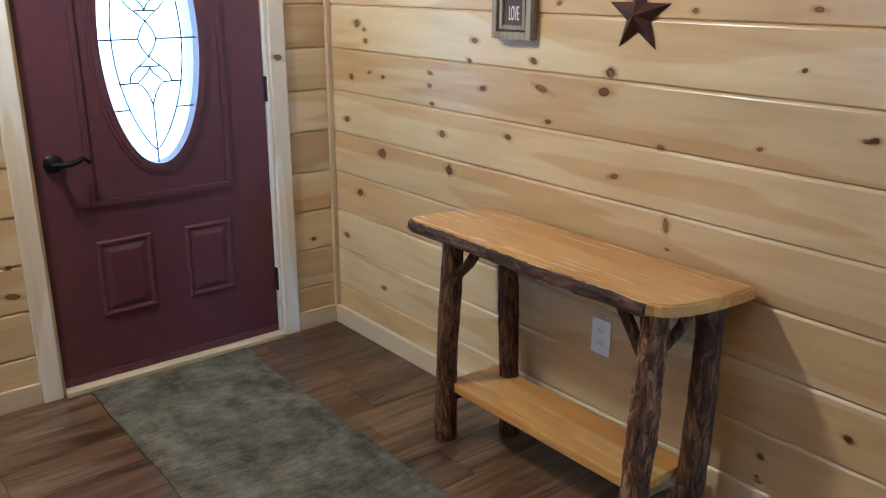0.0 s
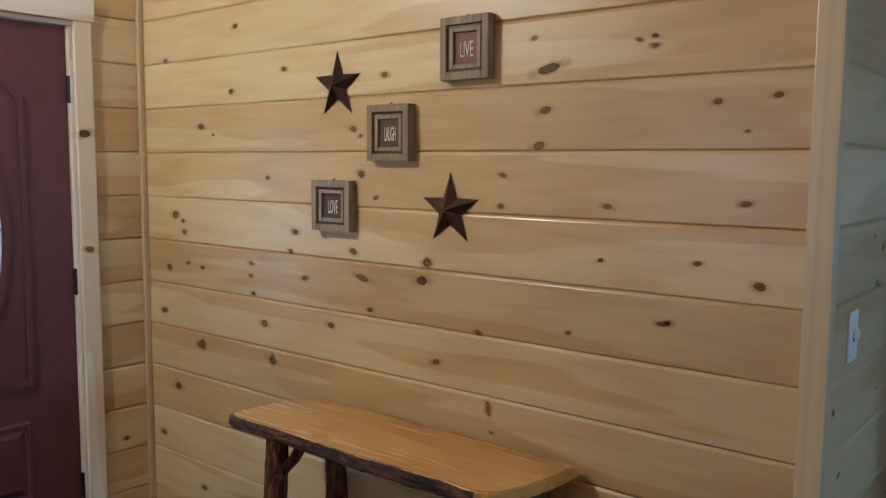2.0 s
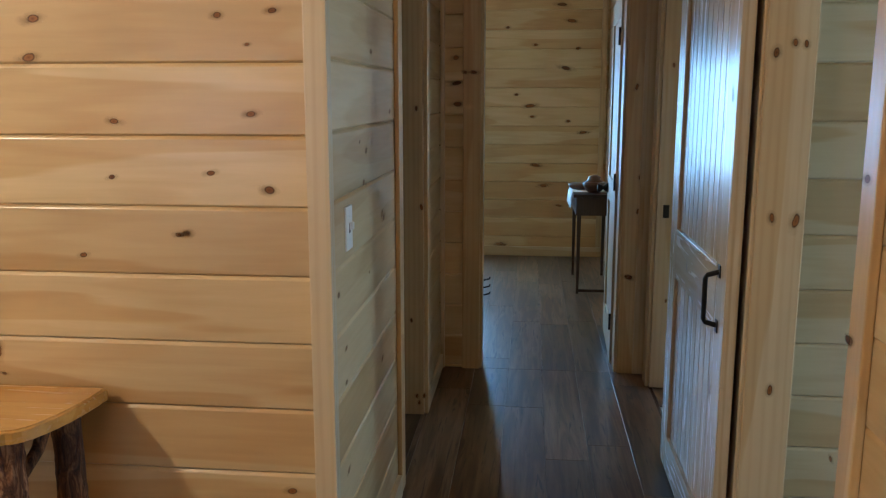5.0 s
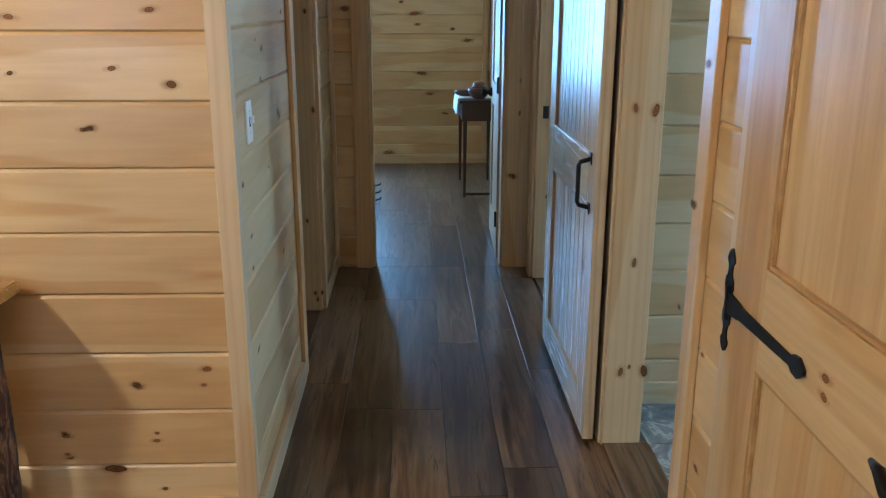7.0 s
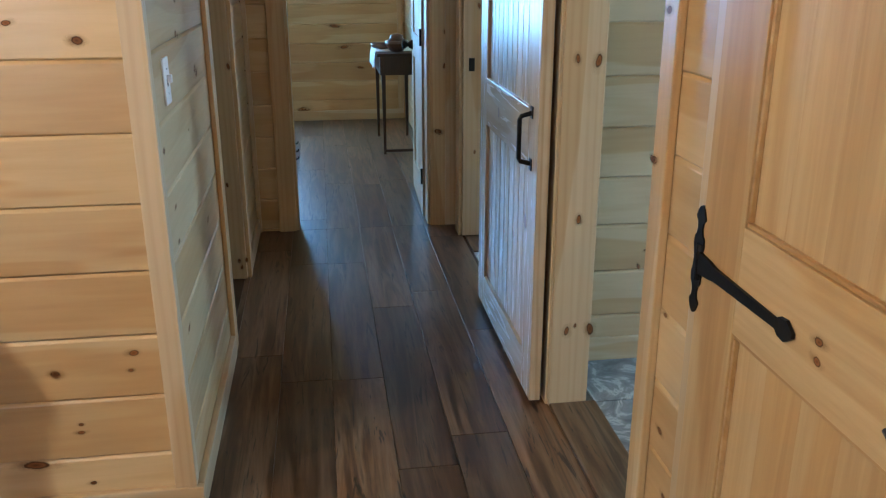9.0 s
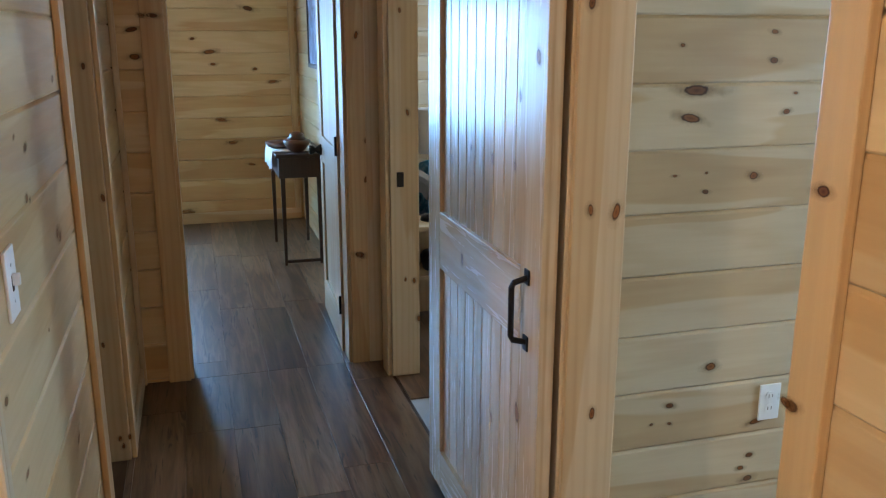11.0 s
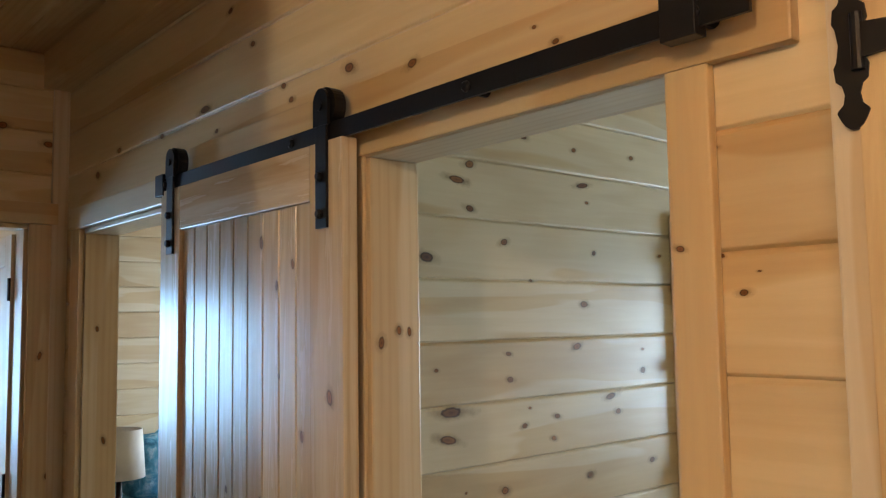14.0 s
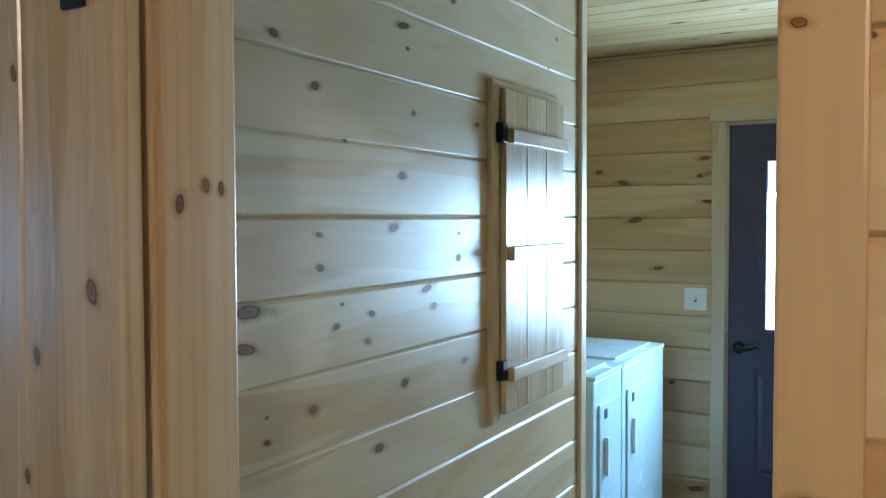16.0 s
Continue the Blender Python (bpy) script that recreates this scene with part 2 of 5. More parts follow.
def box(bm, lo, hi, bevel=0.0):
    """A box between two corners, its edges rounded by a bevel."""
    vs = [bm.verts.new((x, y, z)) for x in (lo[0], hi[0]) for y in (lo[1], hi[1]) for z in (lo[2], hi[2])]
    fs = [bm.faces.new([vs[i] for i in q]) for q in ((0, 1, 3, 2), (4, 6, 7, 5), (0, 4, 5, 1), (2, 3, 7, 6), (0, 2, 6, 4), (1, 5, 7, 3))]
    if bevel:
        edges = list({e for f in fs for e in f.edges})
        bmesh.ops.bevel(bm, geom=edges, offset=bevel, segments=2, profile=0.6, affect="EDGES")
    return bm


def a_box(lo, hi, bevel=0.0):
    lo, hi = [min(a, b) for a, b in zip(lo, hi)], [max(a, b) for a, b in zip(lo, hi)]
    return box(bmesh.new(), lo, hi, bevel)


def tube(bm, points, radii, sides=12, jitter=0.0, seed=0, cap=True):
    """A round bar along points, its radius and surface uneven if wanted."""
    rng = random.Random(seed)
    rings = []
    pts = [Vector(p) for p in points]
    for i, p in enumerate(pts):
        d = (pts[min(i + 1, len(pts) - 1)] - pts[max(i - 1, 0)]).normalized()
        u = d.orthogonal().normalized() if i == 0 else (u - d * u.dot(d)).normalized()
        v = d.cross(u)
        r = radii[i] if isinstance(radii, (list, tuple)) else radii
        ring = []
        for k in range(sides):
            a = 2 * math.pi * k / sides
            rr = r * (1 + jitter * (rng.random() - 0.5) * 2)
            ring.append(bm.verts.new(p + (u * math.cos(a) + v * math.sin(a)) * rr))
        rings.append(ring)
    for a, b in zip(rings, rings[1:]):
        for k in range(sides):
            bm.faces.new((a[k], a[(k + 1) % sides], b[(k + 1) % sides], b[k]))
    if cap:
        bm.faces.new(rings[0][::-1])
        bm.faces.new(rings[-1])
    return bm


def cylinder(bm, a, b, r, sides=20):
    return tube(bm, [a, b], r, sides)


def prism(bm, outline, axis, lo, hi):
    """An outline (pairs in the plane across the axis) pushed from lo to hi along the axis."""
    def at(p, h):
        return {"x": (h, p[0], p[1]), "y": (p[0], h, p[1]), "z": (p[0], p[1], h)}[axis]
    a = [bm.verts.new(at(p, lo)) for p in outline]
    b = [bm.verts.new(at(p, hi)) for p in outline]
    n = len(outline)
    faces = [bm.faces.new(a[::-1]), bm.faces.new(b)]
    for i in range(n):
        faces.append(bm.faces.new((a[i], a[(i + 1) % n], b[(i + 1) % n], b[i])))
    bmesh.ops.recalc_face_normals(bm, faces=faces)
    return bm


# ---------------------------------------------------------------- walls of boards
PITCH = 0.1705
BOARD = 0.018


def board_mesh(length, height, groove=0.0065):
    """One board: face towards +y at 0, running along x from 0, standing from z 0, with eased long edges."""
    bm = bmesh.new()
    t, g = BOARD, groove
    prof = [(-t, 0.0), (-g, 0.0), (-0.0010, 0.0040), (0.0, 0.0062), (0.0, height - 0.0095), (-0.0012, height - 0.0065), (-g, height - 0.0004), (-t, height - 0.0004)]
    prism(bm, prof, "x", 0.0, length)
    me = bpy.data.meshes.new("board")
    bm.normal_update()
    bm.to_mesh(me)
    bm.free()
    return me


BOARD_MESHES = {}


def lay_board(parent, frame_m, a0, a1, z0, z1, material):
    """A board of a wall; boards of one size share their mesh."""
    key = (round(a1 - a0, 3), round(z1 - z0, 3), material.name)
    if key not in BOARD_MESHES:
        BOARD_MESHES[key] = board_mesh(key[0], key[1])
        BOARD_MESHES[key].materials.append(material)
    ob = new("board", BOARD_MESHES[key])
    ob.parent = parent
    ob.matrix_basis = frame_m @ Matrix.Translation((a0, 0, z0))
    return ob


def board_wall(name, label, a, b, z0, z1, openings=(), mat=None, seam=0.185, thick=0.12, back=False, pitch=PITCH):
    """A wall from a to b (plan points); its boarded face lies to the left of the way from b to a, i.e. local +y.
    openings: (from, to, bottom, top) along the wall. thick: wall behind the boards."""
    a, b = Vector((*a, 0)), Vector((*b, 0))
    d = (b - a)
    length = d.length
    ang = math.atan2(d.y, d.x)
    m = Matrix.Translation(a) @ Matrix.Rotation(ang, 4, "Z")
    axis = "x" if abs(d.x) > abs(d.y) else "y"
    mat = mat or pine
    joints = random.Random(name)
    bm = bmesh.new()
    cuts = sorted(openings)
    spans, at = [], 0.0
    for o in cuts:
        spans.append((at, o[0], z0, z1))
        if o[3] < z1:
            spans.append((o[0], o[1], o[3], z1))
        if o[2] > z0:
            spans.append((o[0], o[1], z0, o[2]))
        at = o[1]
    spans.append((at, length, z0, z1))
    for s0, s1, q0, q1 in spans:
        if s1 - s0 > 0.002:
            box(bm, (s0, -BOARD - thick, q0), (s1, -BOARD - 0.001, q1))
    bm.transform(m)
    wall = tagged(mesh_object(name, bm, gap_mat), label, "wall", "", "structure")
    sides = [m] + ([m @ Matrix.Translation((length, -2 * BOARD - thick, 0)) @ Matrix.Rotation(math.pi, 4, "Z")] if back else [])
    for side, sm in enumerate(sides):
        z = seam - pitch * math.ceil((seam - z0) / pitch)
        while z < z1 - 0.01:
            lo, hi = max(z, z0), min(z + pitch, z1)
            rows, at = [], 0.0
            holes = [(o[0], o[1], o[2], o[3]) for o in cuts]
            if side:
                holes = sorted((length - o[1], length - o[0], o[2], o[3]) for o in holes)
            for o in holes:
                if o[2] < hi and o[3] > lo:
                    rows.append((at, o[0], lo, hi))
                    if o[3] < hi - 0.012:
                        rows.append((o[0], o[1], o[3], hi))
                    if o[2] > lo + 0.012:
                        rows.append((o[0], o[1], lo, o[2]))
                    at = o[1]
            rows.append((at, length, lo, hi))
            for r0, r1, q0, q1 in rows:
                if r1 - r0 > 0.01 and q1 - q0 > 0.01:
                    cut = r0 + (r1 - r0) * (0.3 + 0.4 * joints.random())
                    if r1 - r0 > 3.0 and joints.random() < 0.4:
                        lay_board(wall, sm, r0, cut, q0, q1, mat[axis])
                        lay_board(wall, sm, cut + 0.0006, r1, q0, q1, mat[axis])
                    else:
                        lay_board(wall, sm, r0, r1, q0, q1, mat[axis])
            z += pitch
    return wall


def trim(name, lo, hi, axis, label, mat=None, bevel=0.004, category="trim"):
    return tagged(mesh_object(name, a_box(lo, hi, bevel), (mat or pale)[axis]), label, category, "", "structure")


XR = 1.10       # hall's right wall
YE = 2.48       # hall's end wall
CEIL = 2.72
XD = -2.60      # entry door's wall
YB = 0.72       # bath's boarded wall


def knot_material():
    """An eye with a dark rim, and the grain darkened around it along the board."""
    n = Nodes("pine_knot")
    tc = n.add("ShaderNodeTexCoord")
    co = n.coords((1, 1, 1))
    wob = n.noise(co, 70, 3)
    patch = n.noise(co, 28, 4, 0.6)

    def radius(scale):
        mul = n.tree.nodes.new("ShaderNodeVectorMath")
        mul.operation = "MULTIPLY"
        mul.inputs[1].default_value = scale
        n.link(tc.outputs["Object"], mul.inputs[0])
        ln = n.tree.nodes.new("ShaderNodeVectorMath")
        ln.operation = "LENGTH"
        n.link(mul.outputs[0], ln.inputs[0])
        return ln.outputs["Value"]
    info = n.add("ShaderNodeObjectInfo")
    core = n.math("ADD", radius((2.6, 0, 2.8)), n.math("MULTIPLY", n.math("SUBTRACT", wob, 0.5), 0.5))
    halo = n.math("ADD", radius((1.0, 0, 1.55)), n.math("MULTIPLY", n.math("SUBTRACT", patch, 0.5), 1.1))
    c = n.ramp(core, [(0.0, (0.12, 0.046, 0.014)), (0.30, (0.20, 0.085, 0.026)), (0.52, (0.23, 0.105, 0.034)), (0.72, (0.060, 0.024, 0.009)), (0.90, (0.090, 0.040, 0.015)), (1.05, (0.26, 0.135, 0.050))])
    tone = n.ramp(info.outputs["Random"], [(0.0, (0.52, 0.45, 0.36)), (0.45, (0.90, 0.84, 0.74)), (1.0, (1.15, 1.05, 0.90))])
    c = n.mix(1.0, c, tone, "MULTIPLY")
    a1 = n.ramp(core, [(0.70, (1, 1, 1)), (1.12, (0, 0, 0))])
    c = n.mix(a1, (0.36, 0.185, 0.065), c)
    a2 = n.ramp(halo, [(0.12, (0.62, 0.62, 0.62)), (0.50, (0.20, 0.20, 0.20)), (0.84, (0, 0, 0))])
    a = n.mix(1.0, a1, a2, "LIGHTEN")
    n.link(a, n.bsdf.inputs["Alpha"])
    return n.finish(c, 0.5, spec=0.25)


knot_mat = knot_material()


def knot_mesh():
    """A flat eye of radius 1 in the x-z plane, looking along +y."""
    bm = bmesh.new()
    vs = [bm.verts.new((math.cos(-2 * math.pi * k / 14), 0, math.sin(-2 * math.pi * k / 14))) for k in range(14)]
    bm.faces.new(vs)
    me = bpy.data.meshes.new("knot")
    bm.normal_update()
    bm.to_mesh(me)
    bm.free()
    me.materials.append(knot_mat)
    return me


KNOT = knot_mesh()

# ---------------------------------------------------------------- structure
# floors
def floor_planks(parent, x0, x1, y0, y1, seed, width=0.182, length=1.22, top=0.0):
    rng = random.Random(seed)
    n = 0
    rows = int(math.ceil((x1 - x0) / width))
    cache = {}
    for i in range(rows):
        xa, xb = x0 + i * width, min(x0 + (i + 1) * width, x1)
        y = y0 - rng.random() * length
        while y < y1:
            ya, yb = max(y, y0), min(y + length, y1)
            y += length
            if yb - ya < 0.02 or xb - xa < 0.02:
                continue
            key = (round(xb - xa, 3), round(yb - ya, 3))
            if key not in cache:
                bm = bmesh.new()
                g = 0.0007
                w, l = key
                lo = [(g, g), (w - g, g), (w - g, l - g), (g, l - g)]
                e = 0.0007
                hi = [(g + e, g + e), (w - g - e, g + e), (w - g - e, l - g - e), (g + e, l - g - e)]
                va = [bm.verts.new((px, py, -0.009)) for px, py in lo]
                vb = [bm.verts.new((px, py, -0.0006)) for px, py in lo]
                vc = [bm.verts.new((px, py, 0.0)) for px, py in hi]
                bm.faces.new(vc)
                for r, s in ((va, vb), (vb, vc)):
                    for k in range(4):
                        bm.faces.new((r[k], r[(k + 1) % 4], s[(k + 1) % 4], s[k]))
                me = bpy.data.meshes.new("plank")
                bm.normal_update()
                bm.to_mesh(me)
                bm.free()
                me.materials.append(floor_wood)
                cache[key] = me
            ob = new("plank", cache[key])
            ob.parent = parent
            ob.location = (xa, ya, top)
            n += 1
    return n


floor = tagged(mesh_object("floor", a_box((XD - 0.3, -4.8, -0.15), (XR + 0.02, 6.0, -0.0095)), gap_mat), "brown wood-look plank floor of entry and hall", "floor", "", "structure")
bath_floor = tagged(mesh_object("bath_floor", a_box((XR + 0.02, -1.95, -0.15), (5.0, 2.0, -0.008)), plain("tile_grout", (0.25, 0.25, 0.25), 0.9)), "grey slate tile floor with pale grout", "floor", "", "structure")
bed_floor = tagged(mesh_object("bedroom_floor", a_box((XR + 0.021, 2.0, -0.15), (4.0, 6.0, -0.002)), floor_wood), "brown wood-look bedroom floor", "floor", "", "structure")


def board_ceiling(name, label, x0, x1, y0, y1, z, top, pitch=0.135):
    """Matched boards along y with small grooves below, all in one mesh under a flat deck."""
    bm = bmesh.new()
    box(bm, (x0, y0, z + 0.012), (x1, y1, top))
    n = int(math.ceil((x1 - x0) / pitch))
    for k in range(n):
        a, b = x0 + k * pitch, min(x0 + (k + 1) * pitch, x1)
        if b - a < 0.02:
            continue
        ends = [[bm.verts.new((px, y, pz)) for px, pz in ((a, z + 0.0115), (a, z + 0.005), (a + 0.005, z), (b - 0.005, z), (b, z + 0.005), (b, z + 0.0115))] for y in (y0, y1)]
        for i in range(5):
            bm.faces.new((ends[0][i], ends[1][i], ends[1][i + 1], ends[0][i + 1]))
    return tagged(mesh_object(name, bm, pine["y"]), label, "ceiling", "", "structure")


ceiling = board_ceiling("ceiling", "orange-brown pine board ceiling", XD - 0.3, 4.0, -4.8, 6.0, CEIL, CEIL + 0.1)
bath_ceiling = board_ceiling("bath_ceiling", "pine board bathroom ceiling", XR + 0.16, 5.0, -1.95, 2.0, 2.44, 2.5)
ground = tagged(mesh_object("ground", a_box((-600, -600, -0.6), (600, 600, -0.5)), outside_mat), "grassy ground outside", "ground", "", "structure")

# walls: the boarded face is to the left of the way from a to b
wall_a = board_wall("wall_north", "knotty pine board wall behind the log table", (-0.022, 0.0), (XD, 0.0), 0, CEIL)
wall_d = board_wall("wall_west", "knotty pine wall holding the entry door", (XD, 0.0), (XD, -4.7), 0, CEIL, [(0.276, 1.204, 0, 2.03)], seam=0.187)
wall_l = board_wall("wall_hall_left", "pine board wall of the hall with a light switch", (0.0, YE), (0.0, 0.0185), 0, CEIL, [(0.70, 1.44, 0, 2.03)], seam=0.196, back=True, thick=0.085)
wall_e = board_wall("wall_hall_end", "pine wall at the hall's end around a doorway", (XR, YE), (0.0, YE), 0, CEIL, [(0.14, 0.89, 0, 2.03)], back=True, thick=0.09)
wall_r = board_wall("wall_east", "orange pine wall with barn door opening and doors", (XR, -4.7), (XR, YE), 0, CEIL,
                    [(4.7 - 1.45, 4.7 - 0.62, 0, 2.03), (4.7 - 0.352, 4.7 + 0.42, 0, 2.0), (4.7 + 1.43, 4.7 + 2.27, 0, 2.0)], seam=0.185, back=True, thick=0.085)
wall_s = board_wall("wall_south", "pine wall behind the walker with a window", (XD, -4.7), (XR, -4.7), 0, CEIL, [(0.05, 1.15, 0.72, 1.92), (3.2, 3.69, 1.0, 2.1)])
# far room
wall_f = board_wall("wall_far_room", "knotty pine far wall of the room past the hall", (1.30, 5.84), (-2.4, 5.84), 0, CEIL, [(1.36, 2.66, 0.72, 1.82)])
wall_f2 = board_wall("wall_far_room_right", "pine wall beside the small side table", (1.16, YE + 0.14), (1.16, 5.84), 0, CEIL)
wall_f3 = board_wall("wall_far_room_left", "plain pine wall of the far room", (-2.4, 5.84), (-2.4, YE + 0.1), 0, CEIL)
wall_f4 = board_wall("wall_far_room_near", "pine wall beside the hall", (-2.4, YE + 0.14), (0.0, YE + 0.14), 0, CEIL, thick=0.08)
# room on the hall's left
wall_g = board_wall("wall_left_room", "pine wall of the side room with a window", (-2.4, 2.5), (-2.4, 0.16), 0, CEIL, [(0.80, 1.40, 1.05, 2.05)])
wall_g2 = board_wall("wall_left_room_south", "plain pine wall of the side room", (-2.4, 0.16), (-0.13, 0.16), 0, CEIL, thick=0.01)
wall_g3 = board_wall("wall_left_room_north", "plain pine wall of the side room", (-0.13, 2.50), (-2.4, 2.50), 0, CEIL, thick=0.005)
# bathroom
wall_b = board_wall("wall_bath", "pale knotty pine bathroom wall", (3.47, YB), (XR + 0.12, YB), 0, 2.44, seam=0.1755, mat=pale, pitch=0.1745)
wall_b2 = board_wall("wall_bath_return", "pine wall end beside the washer", (3.47, 1.6), (3.47, YB + 0.0185), 0, 2.44, seam=0.203)
wall_b3 = board_wall("wall_bath_back", "pine wall around the slate blue back door", (4.75, -1.9), (4.75, 1.6), 0, 2.44, [(1.44, 2.32, 0, 2.05)], seam=0.203)
wall_b4 = board_wall("wall_bath_niche", "pine wall behind the washer", (4.75, 1.5), (3.47, 1.5), 0, 2.44)
wall_b5 = board_wall("wall_bath_south", "plain pine bathroom wall", (XR + 0.14, -1.8), (4.75, -1.8), 0, 2.44)
# bedroom
wall_c = board_wall("wall_bedroom_far", "pale pine bedroom wall", (3.6, 4.6), (XR + 0.14, 4.6), 0, CEIL, mat=pale)
wall_c2 = board_wall("wall_bedroom_right", "pale pine bedroom wall with a window", (3.6, 1.4), (3.6, 4.6), 0, CEIL, [(1.2, 2.4, 0.9, 2.1)], mat=pale)
wall_c3 = board_wall("wall_bedroom_near", "plain bedroom wall", (XR + 0.14, 1.4), (3.6, 1.4), 0, CEIL, thick=0.05)
wall_c4 = board_wall("wall_bedroom_left", "pale pine bedroom wall", (1.28, 4.6), (1.28, YE + 0.1), 0, CEIL, thick=0.06, mat=pale)

# soffit along the hall's right wall
trim("soffit", (1.0, -4.6, 2.575), (XR - 0.001, YE - 0.001, CEIL - 0.001), "y", "boxed pine soffit along the ceiling", pine)


def rail(name, lo, hi, axis, mat=None):
    return trim(name, lo, hi, axis, "pale pine trim board", mat)


# corner boards and skirting
rail("corner_trim", (-0.052, -0.019, 0.0825), (0.0040, -0.0005, CEIL - 0.001), "z")
trim("corner_trim", (0.0005, -0.0003, 0.0825), (0.0035, 0.023, CEIL - 0.001), "z", "pale pine trim board", None, 0.0008)
rail("corner_trim", (XD + 0.001, -0.022, 0.0), (XD + 0.022, -0.001, CEIL - 0.001), "z")
rail("corner_trim", (XR - 0.062, YE - 0.02, 0.0), (XR - 0.001, YE - 0.001, 2.574), "z")
rail("corner_trim", (0.001, YE - 0.02, 0.0), (0.025, YE - 0.001, CEIL - 0.002), "z")
rail("baseboard", (XD + 0.02, -0.021, 0.0), (0.0215, -0.0005, 0.082), "x")
rail("baseboard", (XD + 0.0005, -0.225, 0.0), (XD + 0.016, -0.017, 0.082), "y")
rail("baseboard", (XD + 0.0005, -4.7, 0.0), (XD + 0.016, -1.27, 0.082), "y")
rail("baseboard", (0.0005, 0.0003, 0.0), (0.021, 0.949, 0.082), "y")
rail("baseboard", (0.0005, 1.86, 0.0), (0.016, YE - 0.021, 0.082), "y")
rail("baseboard", (0.20 - 1.5, 5.824, 0.0), (1.14, 5.8395, 0.09), "x")
rail("baseboard", (XR + 0.16, YB - 0.016, 0.0), (3.44, YB - 0.0005, 0.09), "x")
rail("corner_trim", (3.435, YB - 0.018, 0.0), (3.4885, YB - 0.0005, 2.439), "z")
rail("corner_trim", (1.09, 5.82, 0.092), (1.139, 5.8395, CEIL - 0.001), "z")


def casing_set(axis, plane, side, a0, a1, head, depth, wide=0.075, proud=0.018, foot=0.0, sill=None, far_side=True, mat=None, head_up=0.085, skip=()):
    """The casing boards on a wall's face and the jamb liners through it, round an opening from a0 to a1.
    axis: the way the wall runs; side: +1 or -1, where the face looks; depth: the wall's thickness."""
    mat = mat or pale

    def b(name, lo, hi, grain):
        if axis == "y":
            return rail(name, (lo[1], lo[0], lo[2]), (hi[1], hi[0], hi[2]), grain, mat)
        return rail(name, lo, hi, grain, mat)
    f0, f1 = plane + side * 0.0005, plane + side * proud
    if "low" not in skip:
        b("casing", (a0 - wide, f0, foot), (a0 + 0.004, f1, head), "z")
    if "high" not in skip:
        b("casing", (a1 - 0.004, f0, foot), (a1 + wide, f1, head), "z")
    b("casing", (a0 - wide - 0.012, f0, head + 0.0005), (a1 + wide + 0.012, f1 + side * 0.004, head + head_up), axis)
    j0, j1 = plane + side * proud * 0.6, plane - side * depth
    b("jamb", (a0, j0 - side * 0.012, foot), (a0 + 0.018, j1, head - 0.019), "z")
    b("jamb", (a1 - 0.018, j0 - side * 0.012, foot), (a1, j1, head - 0.019), "z")
    b("jamb", (a0, j0 - side * 0.012, head - 0.018), (a1, j1, head), axis)


casing_set("y", XD, 1, -1.204, -0.276, 2.03, 0.13, wide=0.065, mat=daylit_trim)
casing_set("y", 0.0, 1, 1.04, 1.78, 2.03, 0.13, wide=0.08, mat=pine)
casing_set("x", YE, -1, 0.21, 0.96, 2.03, 0.12, wide=0.09, mat=pine)
casing_set("y", XR, -1, 1.43, 2.27, 2.0, 0.13, wide=0.1, skip=("low",))
casing_set("y", XR, -1, -1.45, -0.62, 2.03, 0.12, wide=0.05)
# barn door opening: casings, deep liners and the header board
rail("casing", (XR - 0.02, -0.405, 0.0), (XR - 0.0005, -0.335, 1.99), "z", pine)
rail("casing", (XR - 0.02, 0.416, 0.0), (XR - 0.0005, 0.50, 1.99), "z")
rail("jamb", (XR - 0.012, 0.402, 0.0), (XR + 0.12, 0.4195, 1.98), "z")
rail("jamb", (XR - 0.012, -0.352, 0.0), (XR + 0.12, -0.334, 1.98), "z")
rail("jamb", (XR - 0.012, -0.352, 1.9805), (XR + 0.12, 0.4195, 1.999), "y")
rail("header_board", (XR - 0.024, -0.53, 1.982), (XR - 0.0005, 1.28, 2.145), "y", pine)

# ---------------------------------------------------------------- things: entry


def panel_relief(bm, axis_x, y0, y1, z0, z1, depth=0.010, slope=0.022):
    """A raised panel with a sunk border on a face that looks along +x at axis_x."""
    rings = []
    for inset, dx in ((0.0, 0.0005), (0.007, 0.008), (0.014, 0.0075), (0.022, 0.0012), (0.026, 0.0012), (0.026 + slope, 0.009)):
        rings.append([bm.verts.new((axis_x + dx, y, z)) for y, z in ((y0 + inset, z0 + inset), (y1 - inset, z0 + inset), (y1 - inset, z1 - inset), (y0 + inset, z1 - inset))])
    for a, b in zip(rings, rings[1:]):
        for k in range(4):
            bm.faces.new((a[k], a[(k + 1) % 4], b[(k + 1) % 4], b[k]))
    bm.faces.new(rings[-1])
    return bm


def ellipse(cy, cz, ry, rz, n=48, a0=0.0, a1=2 * math.pi):
    return [(cy + ry * math.cos(a0 + (a1 - a0) * k / n), cz + rz * math.sin(a0 + (a1 - a0) * k / n)) for k in range(n)]


def ring_plate(bm, inner, outer, x0, x1):
    """A flat ring between two outlines of equal count, from x0 to x1."""
    rows = [[bm.verts.new((x, *p)) for p in o] for o, x in ((inner, x0), (inner, x1), (outer, x1), (outer, x0))]
    n = len(inner)
    for a, b in zip(rows, rows[1:] + rows[:1]):
        for k in range(n):
            bm.faces.new((a[k], a[(k + 1) % n], b[(k + 1) % n], b[k]))
    bmesh.ops.recalc_face_normals(bm, faces=bm.faces[:])
    return bm


